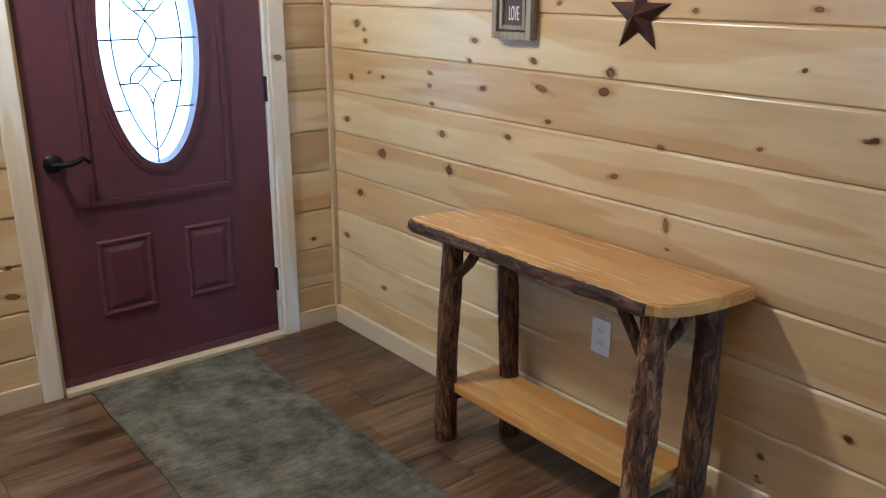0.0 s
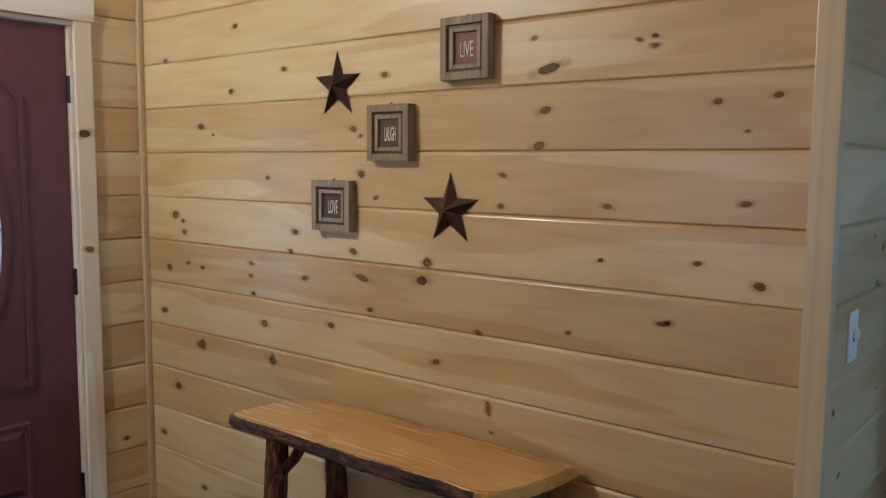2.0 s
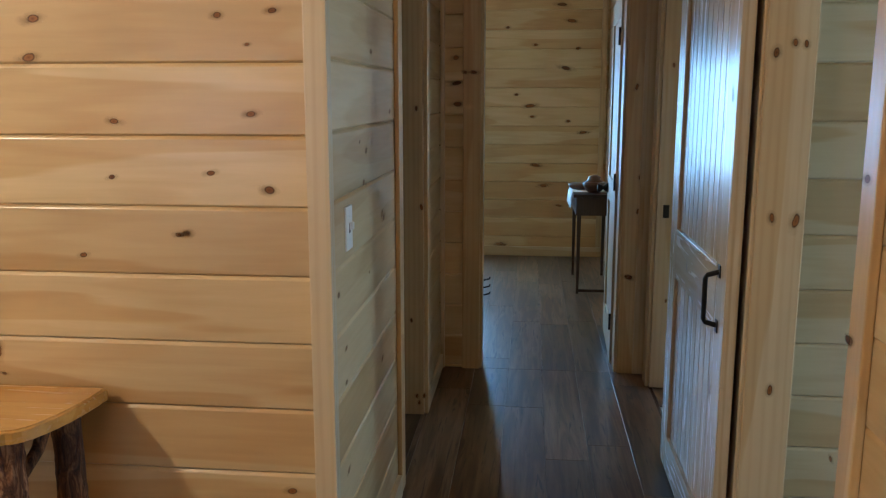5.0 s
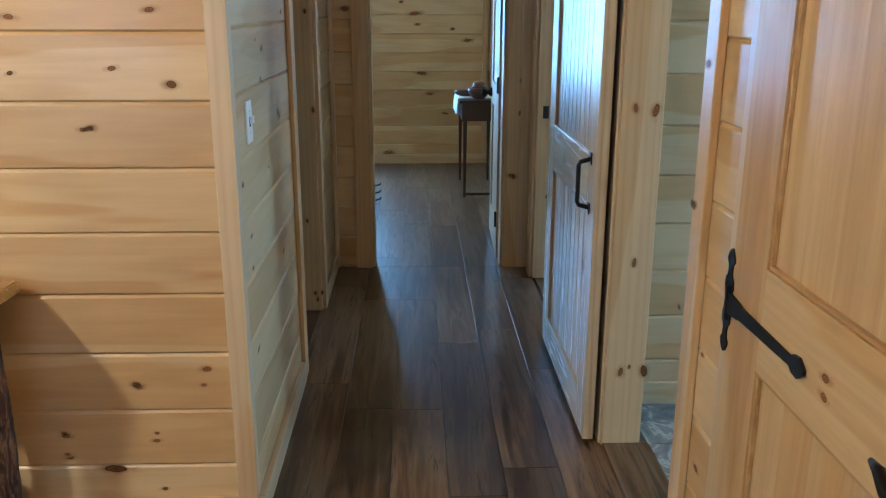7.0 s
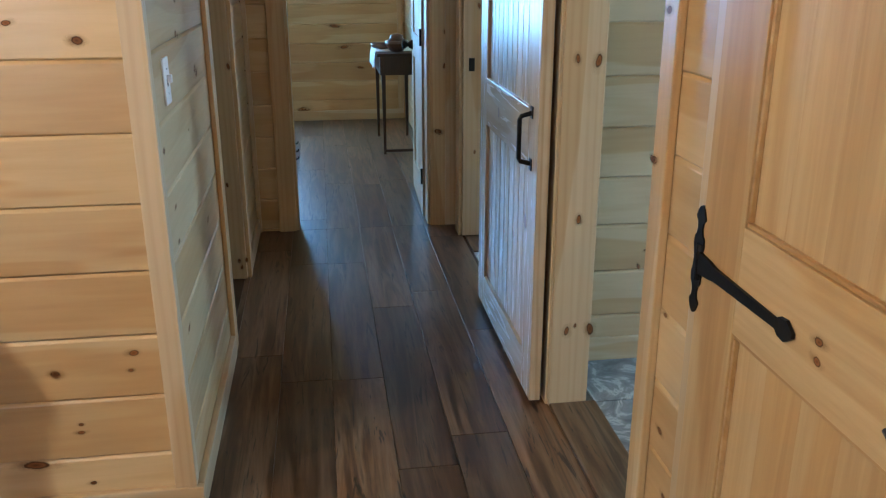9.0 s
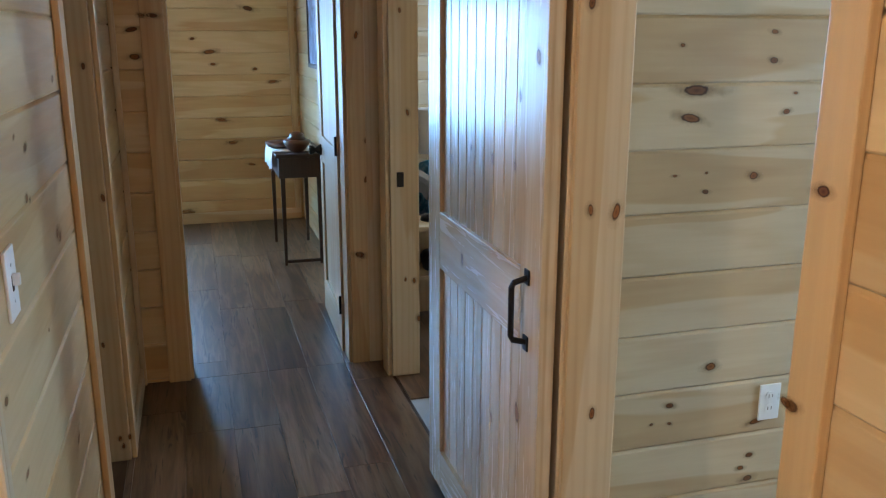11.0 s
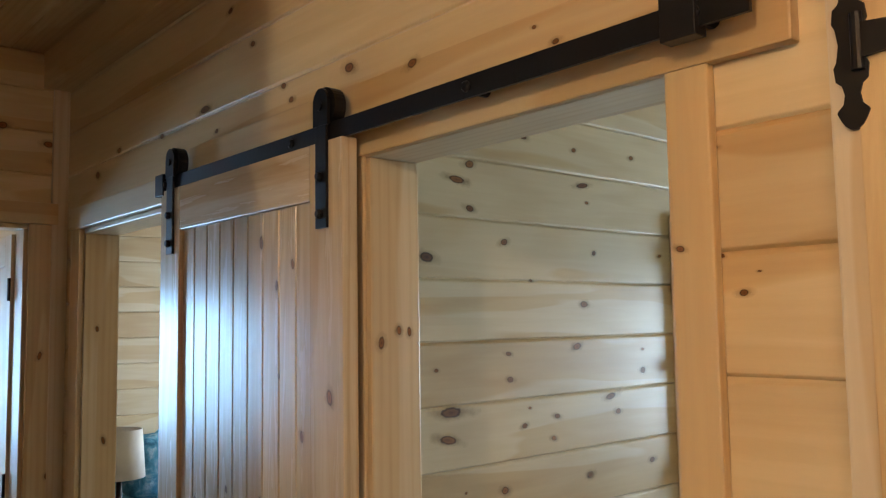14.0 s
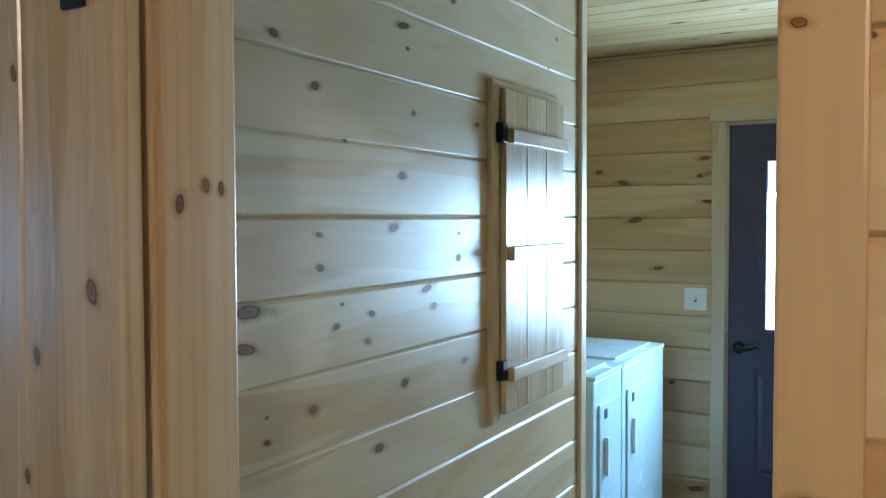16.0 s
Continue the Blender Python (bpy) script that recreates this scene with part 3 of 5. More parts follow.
def square_ring(cy, cz, y0, y1, z0, z1, n=48):
    """Points of a rectangle's edge, as seen from its middle at the angles of an ellipse."""
    pts = []
    for k in range(n):
        a = 2 * math.pi * k / n
        c, s = math.cos(a), math.sin(a)
        t = min(((y1 - cy) if c > 0 else (y0 - cy)) / c if abs(c) > 1e-6 else 1e9, ((z1 - cz) if s > 0 else (z0 - cz)) / s if abs(s) > 1e-6 else 1e9)
        pts.append((cy + t * c, cz + t * s))
    for q in ((y0, z0), (y1, z0), (y1, z1), (y0, z1)):
        k = min(range(n), key=lambda i: (pts[i][0] - q[0]) ** 2 + (pts[i][1] - q[1]) ** 2)
        pts[k] = q
    return pts


def lever_handle(parent, base, out, along, name="lever_handle", drop=0.03):
    """A rose with a curved lever; out: the way off the door, along: the way the lever runs."""
    out, along, base = Vector(out), Vector(along), Vector(base)
    bm = bmesh.new()
    tube(bm, [base, base + out * 0.006, base + out * 0.012, base + out * 0.014], [0.033, 0.033, 0.028, 0.016], 24)
    cylinder(bm, base + out * 0.012, base + out * 0.05, 0.011, 14)
    up = Vector((0, 0, 1))
    pts = [base + out * 0.048 - along * 0.005, base + out * 0.052 + along * 0.03, base + out * 0.05 + along * 0.065 + up * 0.004,
           base + out * 0.046 + along * 0.09 + up * 0.018, base + out * 0.044 + along * 0.115 + up * drop]
    tube(bm, pts, [0.011, 0.010, 0.0095, 0.009, 0.004], 12)
    return part(name, bm, black, parent, "matt black lever on a round rose", True)


def entry_door():
    x = XD - 0.02
    y0, y1, z0, z1 = -1.184, -0.296, 0.022, 2.008
    cy, cz, ry, rz = -0.738, 1.268, 0.185, 0.455
    d = thing("entry_door", (XD, -0.74, 0.0), "plum painted panel door with bright oval leaded glass", "door")
    bm = bmesh.new()
    n = 64
    ring_plate(bm, ellipse(cy, cz, ry + 0.002, rz + 0.002, n), square_ring(cy, cz, y0, y1, z0, z1, n), x - 0.042, x)
    part("slab", bm, purple, d)
    bm = bmesh.new()
    ring_plate(bm, ellipse(cy, cz, ry - 0.004, rz - 0.004, n), ellipse(cy, cz, ry + 0.022, rz + 0.022, n), x - 0.046, x + 0.010)
    ring_plate(bm, ellipse(cy, cz, ry + 0.0225, rz + 0.0225, n), ellipse(cy, cz, ry + 0.034, rz + 0.034, n), x - 0.001, x + 0.006)
    part("oval_frame", bm, purple, d, "plum oval glazing frame")
    bm = bmesh.new()
    for y0p, y1p in ((-1.012, -0.805), (-0.675, -0.480)):
        panel_relief(bm, x, y0p, y1p, 0.262, 0.558)
    part("lower_panel", bm, purple, d)
    # the raised moulding with an arched head around the oval
    ol = [(-1.012, 0.69), (-0.463, 0.69), (-0.463, 1.72)] + [(-0.738 + 0.275 * math.cos(a), 1.74 + 0.13 * math.sin(a) ** 1.5) for a in [math.pi * k / 16 for k in range(1, 16)]] + [(-1.012, 1.72)]
    inn = [(-0.738 + (p[0] + 0.738) * 0.93, 1.25 + (p[1] - 1.25) * 0.965) for p in ol]
    bm = bmesh.new()
    ring_plate(bm, inn, ol, x - 0.001, x + 0.010)
    part("moulding", bm, purple, d)
    bm = bmesh.new()
    prism(bm, ellipse(cy, cz, ry, rz, n), "x", x - 0.030, x - 0.025)
    g = part("oval_pane", bm, glass_mat, d, "clear leaded oval glass")
    g.visible_shadow = False
    # lead lines
    def came(points, r=0.0030):
        bm = bmesh.new()
        tube(bm, [(x - 0.021, cy + p[0], cz + p[1]) for p in points], r, 6)
        part("lead_came", bm, black, d)
    for v in (-1, 1):
        came([(0, v * 0.45), (0, v * 0.238)])
        came([(-0.036, v * 0.098), (0.036, v * 0.098)], 0.003)
        for q in (-1, 1):
            came([(q * 0.128 * (1 - (h / 0.405) ** 2) ** 0.8, v * h) for h in [0.405 * k / 16 for k in range(17)]])
            for h in (0.225, 0.25):
                w = ry * math.sqrt(1 - (h / rz) ** 2) - 0.003
                came([(q * 0.128 * (1 - (h / 0.405) ** 2) ** 0.8, v * h), (q * w, v * h)]) if (h > 0.23) == (v < 0) else None
            came([(q * 0.120, v * 0.155), (q * 0.048, v * 0.155)])
            came([(0, v * 0.238), (q * 0.012, v * 0.20), (q * 0.030, v * 0.170), (q * 0.048, v * 0.155), (q * 0.030, v * 0.138), (q * 0.010, v * 0.120), (0, v * 0.100)])
            came([(q * 0.078, v * 0.155), (q * 0.070, v * 0.125), (q * 0.050, v * 0.105), (q * 0.025, v * 0.085), (0, v * 0.062), (q * -0.020, v * 0.035), (q * -0.034, 0)])
    for q in (-1, 1):
        came([(q * 0.034, 0), (q * (ry - 0.004), 0)])
    lever_handle(d, (x, -1.118, 0.862), (1, 0, 0), (0, 1, 0), drop=-0.004)
    for z in (0.26, 1.06, 1.78):
        bm = bmesh.new()
        cylinder(bm, (XD - 0.006, -0.2945, z - 0.05), (XD - 0.006, -0.2945, z + 0.05), 0.0055, 10)
        box(bm, (XD - 0.016, -0.300, z - 0.05), (XD - 0.008, -0.2945, z + 0.05))
        part("hinge", bm, black, d, "dark butt hinge")
    bm = a_box((x + 0.001, y0 + 0.005, z0), (x + 0.008, y1 - 0.005, z0 + 0.028), 0.002)
    part("door_sweep", bm, purple, d)
    return d


entry_door()
trim("threshold", (XD - 0.09, -1.19, 0.0), (XD + 0.032, -0.29, 0.020), "y", "pale pine door threshold")


def rug():
    bm = bmesh.new()
    x0, x1, y0, y1 = -2.555, -0.55, -1.112, -0.492
    nx, ny = 60, 20
    rng = random.Random(4)
    grid = [[bm.verts.new((x0 + (x1 - x0) * i / nx, y0 + (y1 - y0) * j / ny + 0.003 * math.sin(i * 0.7), 0.009 + rng.random() * 0.0015)) for j in range(ny + 1)] for i in range(nx + 1)]
    for i in range(nx):
        for j in range(ny):
            bm.faces.new((grid[i][j], grid[i + 1][j], grid[i + 1][j + 1], grid[i][j + 1]))
    edges = [e for e in bm.edges if e.is_boundary]
    ext = bmesh.ops.extrude_edge_only(bm, edges=edges)["geom"]
    for v in [g for g in ext if isinstance(g, bmesh.types.BMVert)]:
        v.co.z = 0.0005
    r = tagged(mesh_object("rug", bm, rug_mat), "worn grey-green runner rug inside the entry door", "rug")
    return r


rug()


def log_leg(p0, p1, r, seed, rough=1.0):
    """A log with knobbly, fissured bark: long uneven ridges and flaked hollows."""
    bm = bmesh.new()
    rings, sides = 56, 40
    rows = []
    for k in range(rings + 1):
        f = k / rings
        p = Vector(p0).lerp(Vector(p1), f) + Vector((math.sin(f * 7 + seed), math.cos(f * 5 + seed * 2), 0)) * 0.0025
        row = []
        for j in range(sides):
            a = 2 * math.pi * j / sides
            q = Vector((math.cos(a), math.sin(a), 0))
            bump = noise.noise(Vector((q.x * 5 + seed * 9, q.y * 5, p.z * 16))) * 0.5 + abs(noise.noise(Vector((q.x * 11, q.y * 11 + seed * 5, p.z * 34)))) * 0.7
            rr = r * (1.08 - 0.10 * f) * (1 + 0.04 * math.sin(f * 9 + seed)) + 0.0075 * rough * (bump - 0.2)
            row.append(bm.verts.new(p + q * rr))
        rows.append(row)
    for a, b in zip(rows, rows[1:]):
        for j in range(sides):
            bm.faces.new((a[j], a[(j + 1) % sides], b[(j + 1) % sides], b[j]))
    bm.faces.new(rows[0][::-1])
    bm.faces.new(rows[-1])
    return bm


def log_table():
    t = thing("console_table", (-1.10, -0.19, 0.0), "rustic log console table with honey wood top and bark edges", "table")
    x0, x1, y0, y1, z0, z1 = -1.63, -0.582, -0.330, -0.022, 0.716, 0.748
    def outline(g=0.0):
        pts = [(x0 + 0.10 - 0.10 * math.sin(q), y0 + 0.02 + (y1 - y0 - 0.02) * math.cos(q)) for q in [math.pi / 2 * k / 9 for k in range(10)]]
        pts += [(x0 + 0.012, y0 + 0.008), (x0 + 0.035, y0 + 0.002)]
        n = 26
        for k in range(n + 1):
            f = k / n
            pts.append((x0 + 0.06 + (x1 - x0 - 0.16) * f, y0 + 0.004 * math.sin(f * 9) + 0.0015 * math.sin(f * 29)))
        pts += [(x1 - 0.085 + 0.085 * math.sin(q), y1 - (y1 - y0 - 0.01) * math.cos(q) * 0.985) for q in [math.pi / 2 * k / 9 for k in range(10)]]
        return [(px, py + g) for px, py in pts]
    bm = prism(bmesh.new(), outline(), "z", z0, z1)
    bmesh.ops.bevel(bm, geom=[e for e in bm.edges if abs(e.verts[0].co.z - e.verts[1].co.z) < 1e-5 and e.verts[0].co.z > z1 - 0.001], offset=0.006, segments=3, affect="EDGES")
    part("tabletop", bm, honey, t, "honey varnished slab top")
    pts = outline()
    lo, hi = 8, len(pts) - 9
    bm = bmesh.new()
    run, sides = [], 16
    ways = pts[lo:hi]
    for (ax, ay), (bx, by) in zip(ways, ways[1:]):
        cuts = max(1, int(math.hypot(bx - ax, by - ay) / 0.011))
        run += [(ax + (bx - ax) * k / cuts, ay + (by - ay) * k / cuts) for k in range(cuts)]
    rows = []
    for i, (px, py) in enumerate(run):
        qx, qy = run[min(i + 1, len(run) - 1)][0] - run[max(i - 1, 0)][0], run[min(i + 1, len(run) - 1)][1] - run[max(i - 1, 0)][1]
        side = Vector((qy, -qx, 0)).normalized()
        row = []
        for j in range(sides):
            a = 2 * math.pi * j / sides
            ridge = noise.noise(Vector((px * 14, a * 2.2, py * 14))) * 0.5 + abs(noise.noise(Vector((px * 30, a * 4.0, py * 30 + 7)))) * 0.8
            rr = 0.0155 + 0.0065 * (ridge - 0.2)
            row.append(bm.verts.new(Vector((px, py + 0.002, z0 + 0.010)) + side * (math.cos(a) * rr * 0.8) + Vector((0, 0, math.sin(a) * rr * 1.15))))
        rows.append(row)
    for a, b in zip(rows, rows[1:]):
        for j in range(sides):
            bm.faces.new((a[j], a[(j + 1) % sides], b[(j + 1) % sides], b[j]))
    bm.faces.new(rows[0][::-1])
    bm.faces.new(rows[-1])
    bmesh.ops.recalc_face_normals(bm, faces=bm.faces[:])
    part("bark_edge", bm, edge_bark, t, "rough bark left on the front edge")
    legs = [((-1.500, -0.272, 0.0), (-1.480, -0.262, 0.715), 0.034, 1), ((-1.385, -0.080, 0.0), (-1.425, -0.080, 0.715), 0.032, 2),
            ((-0.715, -0.275, 0.0), (-0.695, -0.265, 0.715), 0.036, 3), ((-0.665, -0.085, 0.0), (-0.660, -0.085, 0.715), 0.036, 4)]
    for a, b, r, s in legs:
        part("leg", log_leg(a, b, r, s, 1.5 if s == 3 else 0.7), peeled_bark if s == 3 else bark_mat, t, "flaking reddish bark log leg" if s == 3 else "bark-covered log leg", True)
    for a, b, s in (((-1.475, -0.262, 0.565), (-1.375, -0.23, 0.712), 5), ((-0.71, -0.262, 0.545), (-0.84, -0.245, 0.712), 6), ((-0.69, -0.24, 0.60), (-0.675, -0.14, 0.712), 7)):
        bm = bmesh.new()
        m = Vector(a).lerp(Vector(b), 0.5) + Vector((0.008, 0, -0.006))
        tube(bm, [a, m, b], [0.014, 0.016, 0.017], 10, 0.08, s)
        part("brace", bm, bark_mat, t, "branch brace under the top", True)
    bm = a_box((-1.49, -0.268, 0.178), (-0.70, -0.055, 0.210), 0.006)
    part("shelf", bm, honey, t, "honey varnished lower shelf")
    for x in (-1.475, -0.685):
        bm = bmesh.new()
        tube(bm, [(x, -0.27, 0.160), (x + 0.01, -0.17, 0.162), (x + 0.03, -0.07, 0.160)], 0.016, 10, 0.06, 8)
        part("stretcher", bm, bark_mat, t)
    return t


log_table()


def lettering(parent, text, place, wide, high, material, turn):
    """Raised letters of the built-in font as a mesh part, drawn to a width and height."""
    cu = bpy.data.curves.new("lettering", "FONT")
    cu.body, cu.extrude = text, 0.01
    tmp = new("lettering", cu)
    me = bpy.data.meshes.new_from_object(tmp.evaluated_get(bpy.context.evaluated_depsgraph_get()))
    bpy.data.objects.remove(tmp)
    me.materials.clear()
    me.materials.append(material)
    xs, ys = [v.co.x for v in me.vertices], [v.co.y for v in me.vertices]
    me.transform(Matrix.Diagonal((wide / (max(xs) - min(xs)), high / (max(ys) - min(ys)), 0.04, 1)) @ Matrix.Translation((-(max(xs) + min(xs)) / 2, -(max(ys) + min(ys)) / 2, 0)))
    ob = new("lettering", me)
    ob.parent = parent
    ob.matrix_parent_inverse = parent.matrix_basis.inverted()
    ob.matrix_basis = Matrix.Translation(place) @ turn
    tagged(ob, "cream painted letters " + text)
    return ob


cream = plain("cream_lettering", (0.72, 0.66, 0.56), 0.7)
brown_card = plain("dark_brown_card", (0.050, 0.024, 0.018), 0.6, 0, 60, 0.1, 0.3)
red_card = plain("rust_red_card", (0.15, 0.035, 0.025), 0.6, 0, 60, 0.1, 0.4)


def picture(x0, x1, z0, z1, word, card):
    d = 0.032
    p = thing("picture_frame", ((x0 + x1) / 2, -0.001, z0), "weathered grey wood frame around a card reading " + word, "picture frame", "word frames on the pine wall")
    cx, cz = (x0 + x1) / 2, (z0 + z1) / 2
    for a, b, y, m, nm in ((0.0, 0.022, -d, grey_wood, "frame"), (0.0222, 0.029, -d + 0.008, dark_wood, "groove"), (0.0292, 0.042, -d + 0.005, grey_wood, "inner_frame")):
        bm = bmesh.new()
        for q in ((x0 + a, x0 + b, z0 + a, z1 - a), (x1 - b, x1 - a, z0 + a, z1 - a), (x0 + b, x1 - b, z0 + a, z0 + b), (x0 + b, x1 - b, z1 - b, z1 - a)):
            box(bm, (q[0] + 0.0002, y, q[2] + 0.0002), (q[1] - 0.0002, -0.001, q[3] - 0.0002), 0.0015)
        part(nm, bm, m, p)
    part("card", a_box((x0 + 0.040, -0.019, z0 + 0.040), (x1 - 0.040, -0.002, z1 - 0.040)), card, p, "dark printed card")
    lettering(p, word, (cx + 0.002, -0.0198, cz - 0.003), 0.044, 0.042, cream, Matrix.Rotation(radians(90), 4, "X"))
    bm = bmesh.new()
    tube(bm, [(cx - 0.008, -0.012, z1 - 0.002), (cx, -0.012, z1 + 0.006), (cx + 0.008, -0.012, z1 - 0.002)], 0.0016, 6)
    part("hanger", bm, black, p)
    return p


picture(-1.039, -0.873, 1.744, 1.914, "LIVE", red_card)
picture(-1.323, -1.156, 1.522, 1.688, "LAUGH", brown_card)
picture(-1.572, -1.400, 1.300, 1.461, "LOVE", brown_card)


def barn_star(cx, cz, r, deg):
    bm = bmesh.new()
    tip, rng = [], []
    for k in range(10):
        a = radians(90 + deg) + math.pi * k / 5
        q = r if k % 2 == 0 else r * 0.40
        rng.append(bm.verts.new((cx + q * math.cos(a), -0.003, cz + q * math.sin(a))))
    top = bm.verts.new((cx, -0.030, cz))
    for k in range(10):
        bm.faces.new((rng[k], rng[(k + 1) % 10], top))
    bmesh.ops.recalc_face_normals(bm, faces=bm.faces[:])
    bmesh.ops.solidify(bm, geom=bm.faces[:], thickness=0.0012)
    return tagged(mesh_object("barn_star", bm, tin), "dark rusty tin barn star on the pine wall", "wall star", "tin stars on the pine wall")


barn_star(-1.478, 1.756, 0.106, 0)
barn_star(-1.021, 1.385, 0.106, 0)


def plate_thing(name, label, category, m, wide, high, kind):
    """A wall plate; local x across, z up, looking along -y."""
    t = thing(name, (0, 0, 0), label, category)
    bm = a_box((-wide / 2, -0.006, -high / 2), (wide / 2, -0.0005, high / 2), 0.002)
    part("cover_plate", bm, white_plastic, t)
    if kind == "switch":
        part("toggle", a_box((-0.005, -0.018, -0.004), (0.005, -0.006, 0.016), 0.002), white_plastic, t)
        part("toggle_slot", a_box((-0.006, -0.0068, -0.013), (0.006, -0.006, 0.013)), gap_mat, t)
    if kind == "outlet":
        for z in (-0.02, 0.02):
            bm = bmesh.new()
            prism(bm, ellipse(0, z, 0.0165, 0.0145, 20), "y", -0.008, -0.006)
            part("socket", bm, white_plastic, t)
            for x in (-0.006, 0.006):
                part("slot", a_box((x - 0.001, -0.0086, z - 0.004), (x + 0.001, -0.008, z + 0.006)), gap_mat, t)
    for z in ((-0.03, 0.03) if kind == "switch" else (0.0,)):
        bm = bmesh.new()
        cylinder(bm, (0, -0.0075, z), (0, -0.006, z), 0.003, 10)
        part("screw", bm, white_plastic, t)
    t.matrix_basis = m
    return t


plate_thing("wall_outlet", "white duplex outlet under the log table", "outlet", pose(-1.077, 0, 0.437), 0.072, 0.115, "outlet")
plate_thing("light_switch", "white light switch on the hall wall", "light switch", pose(0, 0.182, 1.134, 0, 0, 90), 0.072, 0.115, "switch")


def door_stop():
    t = thing("door_stop", (-1.83, -0.017, 0.05), "dark metal spring door stop on the baseboard", "door stop")
    bm = bmesh.new()
    tube(bm, [(-1.62, -0.016, 0.055), (-1.62, -0.03, 0.055), (-1.62, -0.075, 0.055)], [0.012, 0.006, 0.006], 12)
    part("spring", bm, black, t)
    bm = bmesh.new()
    tube(bm, [(-1.62, -0.075, 0.055), (-1.62, -0.09, 0.055)], 0.009, 12)
    part("tip", bm, black, t, "rubber tip")
    return t


door_stop()


def ceiling_lamp(x, y):
    t = thing("ceiling_lamp", (x, y, CEIL), "unseen flush ceiling lamp with warm lit glass", "ceiling lamp", "ceiling lamps")
    bm = bmesh.new()
    tube(bm, [(x, y, CEIL - 0.001), (x, y, CEIL - 0.03)], [0.09, 0.085], 28)
    part("base", bm, black, t)
    bm = bmesh.new()
    tube(bm, [(x, y, CEIL - 0.0305), (x, y, CEIL - 0.045), (x, y, CEIL - 0.055)], [0.08, 0.075, 0.05], 28)
    part("diffuser", bm, lamp_glow, t, "warm lit glass diffuser", True)
    return t


def can_light(x, y):
    t = thing("can_light", (x, y, CEIL), "shallow black can light on the ceiling", "ceiling lamp", "ceiling lamps")
    bm = bmesh.new()
    ring_plate(bm, ellipse(x, y, 0.088, 0.088, 32), ellipse(x, y, 0.098, 0.098, 32), 0.0, 0.052)
    bm.transform(Matrix(((0, 1, 0, 0), (0, 0, 1, 0), (1, 0, 0, CEIL - 0.053), (0, 0, 0, 1))))
    bmesh.ops.recalc_face_normals(bm, faces=bm.faces[:])
    part("rim", bm, black, t)
    return t


can_light(0.12, -1.62)
ceiling_lamp(-2.10, -1.68)
# made-up fixture over the main room's fill light
ceiling_lamp(-0.3, -3.3)
# invented fixture to go with the far room's warm fill
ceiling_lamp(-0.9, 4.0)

# ---------------------------------------------------------------- things: hall


def plank_panel(parent, x_back, x_face, y0, y1, z0, z1, count, mat):
    """Upright matched boards with small grooves, looking along -x."""
    w = (y1 - y0) / count
    for k in range(count):
        bm = bmesh.new()
        a, b = y0 + k * w, y0 + (k + 1) * w
        prism(bm, [(x_back, a), (x_face + 0.004, a), (x_face, a + 0.004), (x_face, b - 0.004), (x_face + 0.004, b), (x_back, b)], "z", z0, z1)
        part("board", bm, mat, parent)


def barn_door():
    xf, xb = 1.022, 1.060
    y0, y1, z0, z1 = 0.408, 1.345, 0.022, 2.018
    d = thing("barn_door", (1.04, 0.9, 0.0), "sliding knotty pine barn door hanging from a black track", "door")
    varn = barn_pine
    part("stile", a_box((xf, y0, z0), (xb, y0 + 0.128, z1), 0.003), varn["z"], d)
    part("stile", a_box((xf, y1 - 0.128, z0), (xb, y1, z1), 0.003), varn["z"], d)
    for a, b in ((z0, 0.160), (0.800, 0.985), (1.895, z1)):
        part("rail", a_box((xf, y0 + 0.1285, a), (xb, y1 - 0.1285, b), 0.003), varn["y"], d)
    for a, b in ((0.1605, 0.7995), (0.9855, 1.8945)):
        plank_panel(d, xb - 0.008, xf + 0.012, y0 + 0.1285, y1 - 0.1285, a, b, 9, varn["z"])
    bm = bmesh.new()
    yh = 0.487
    tube(bm, [(xf, yh, 0.815), (xf - 0.035, yh, 0.825), (xf - 0.040, yh, 0.835), (xf - 0.040, yh, 0.955), (xf - 0.035, yh, 0.965), (xf, yh, 0.975)], 0.0075, 10)
    box(bm, (xf - 0.004, yh - 0.014, 0.795), (xf, yh + 0.014, 0.832), 0.001)
    box(bm, (xf - 0.004, yh - 0.014, 0.958), (xf, yh + 0.014, 0.995), 0.001)
    part("pull_handle", bm, black, d, "black iron pull handle")
    for y in (y0 + 0.072, y1 - 0.075):
        bm = bmesh.new()
        box(bm, (xf - 0.007, y - 0.021, 1.830), (xf - 0.0005, y + 0.021, 2.10), 0.001)
        h = part("hanger_strap", bm, black, d, "black steel hanger strap")
        bm = bmesh.new()
        cylinder(bm, (xf + 0.002, y, 2.092), (xf + 0.030, y, 2.092), 0.044, 28)
        tube(bm, [(xf - 0.012, y, 2.092), (xf + 0.034, y, 2.092)], 0.010, 10)
        part("wheel", bm, black, h, "black track wheel")
        bm = bmesh.new()
        prism(bm, [(y - 0.028, 2.05), (y + 0.028, 2.05)] + [(y + 0.028 * math.cos(a), 2.10 + 0.032 * math.sin(a)) for a in [math.pi * k / 10 for k in range(11)]], "x", xf - 0.008, xf - 0.001)
        part("strap_head", bm, black, h)
        for z in (1.86, 1.94):
            bm = bmesh.new()
            tube(bm, [(xf - 0.018, y, z), (xf - 0.014, y, z), (xf - 0.007, y, z)], [0.007, 0.0105, 0.0105], 8)
            part("bolt", bm, black, h)
    return d


barn_pine = {a: wood("varnished_barn_pine_" + a, a, (0.60, 0.49, 0.345), (0.45, 0.32, 0.19), 0.26, 1.2, 0.14, 0.12, 0.10) for a in "yz"}
barn_door()


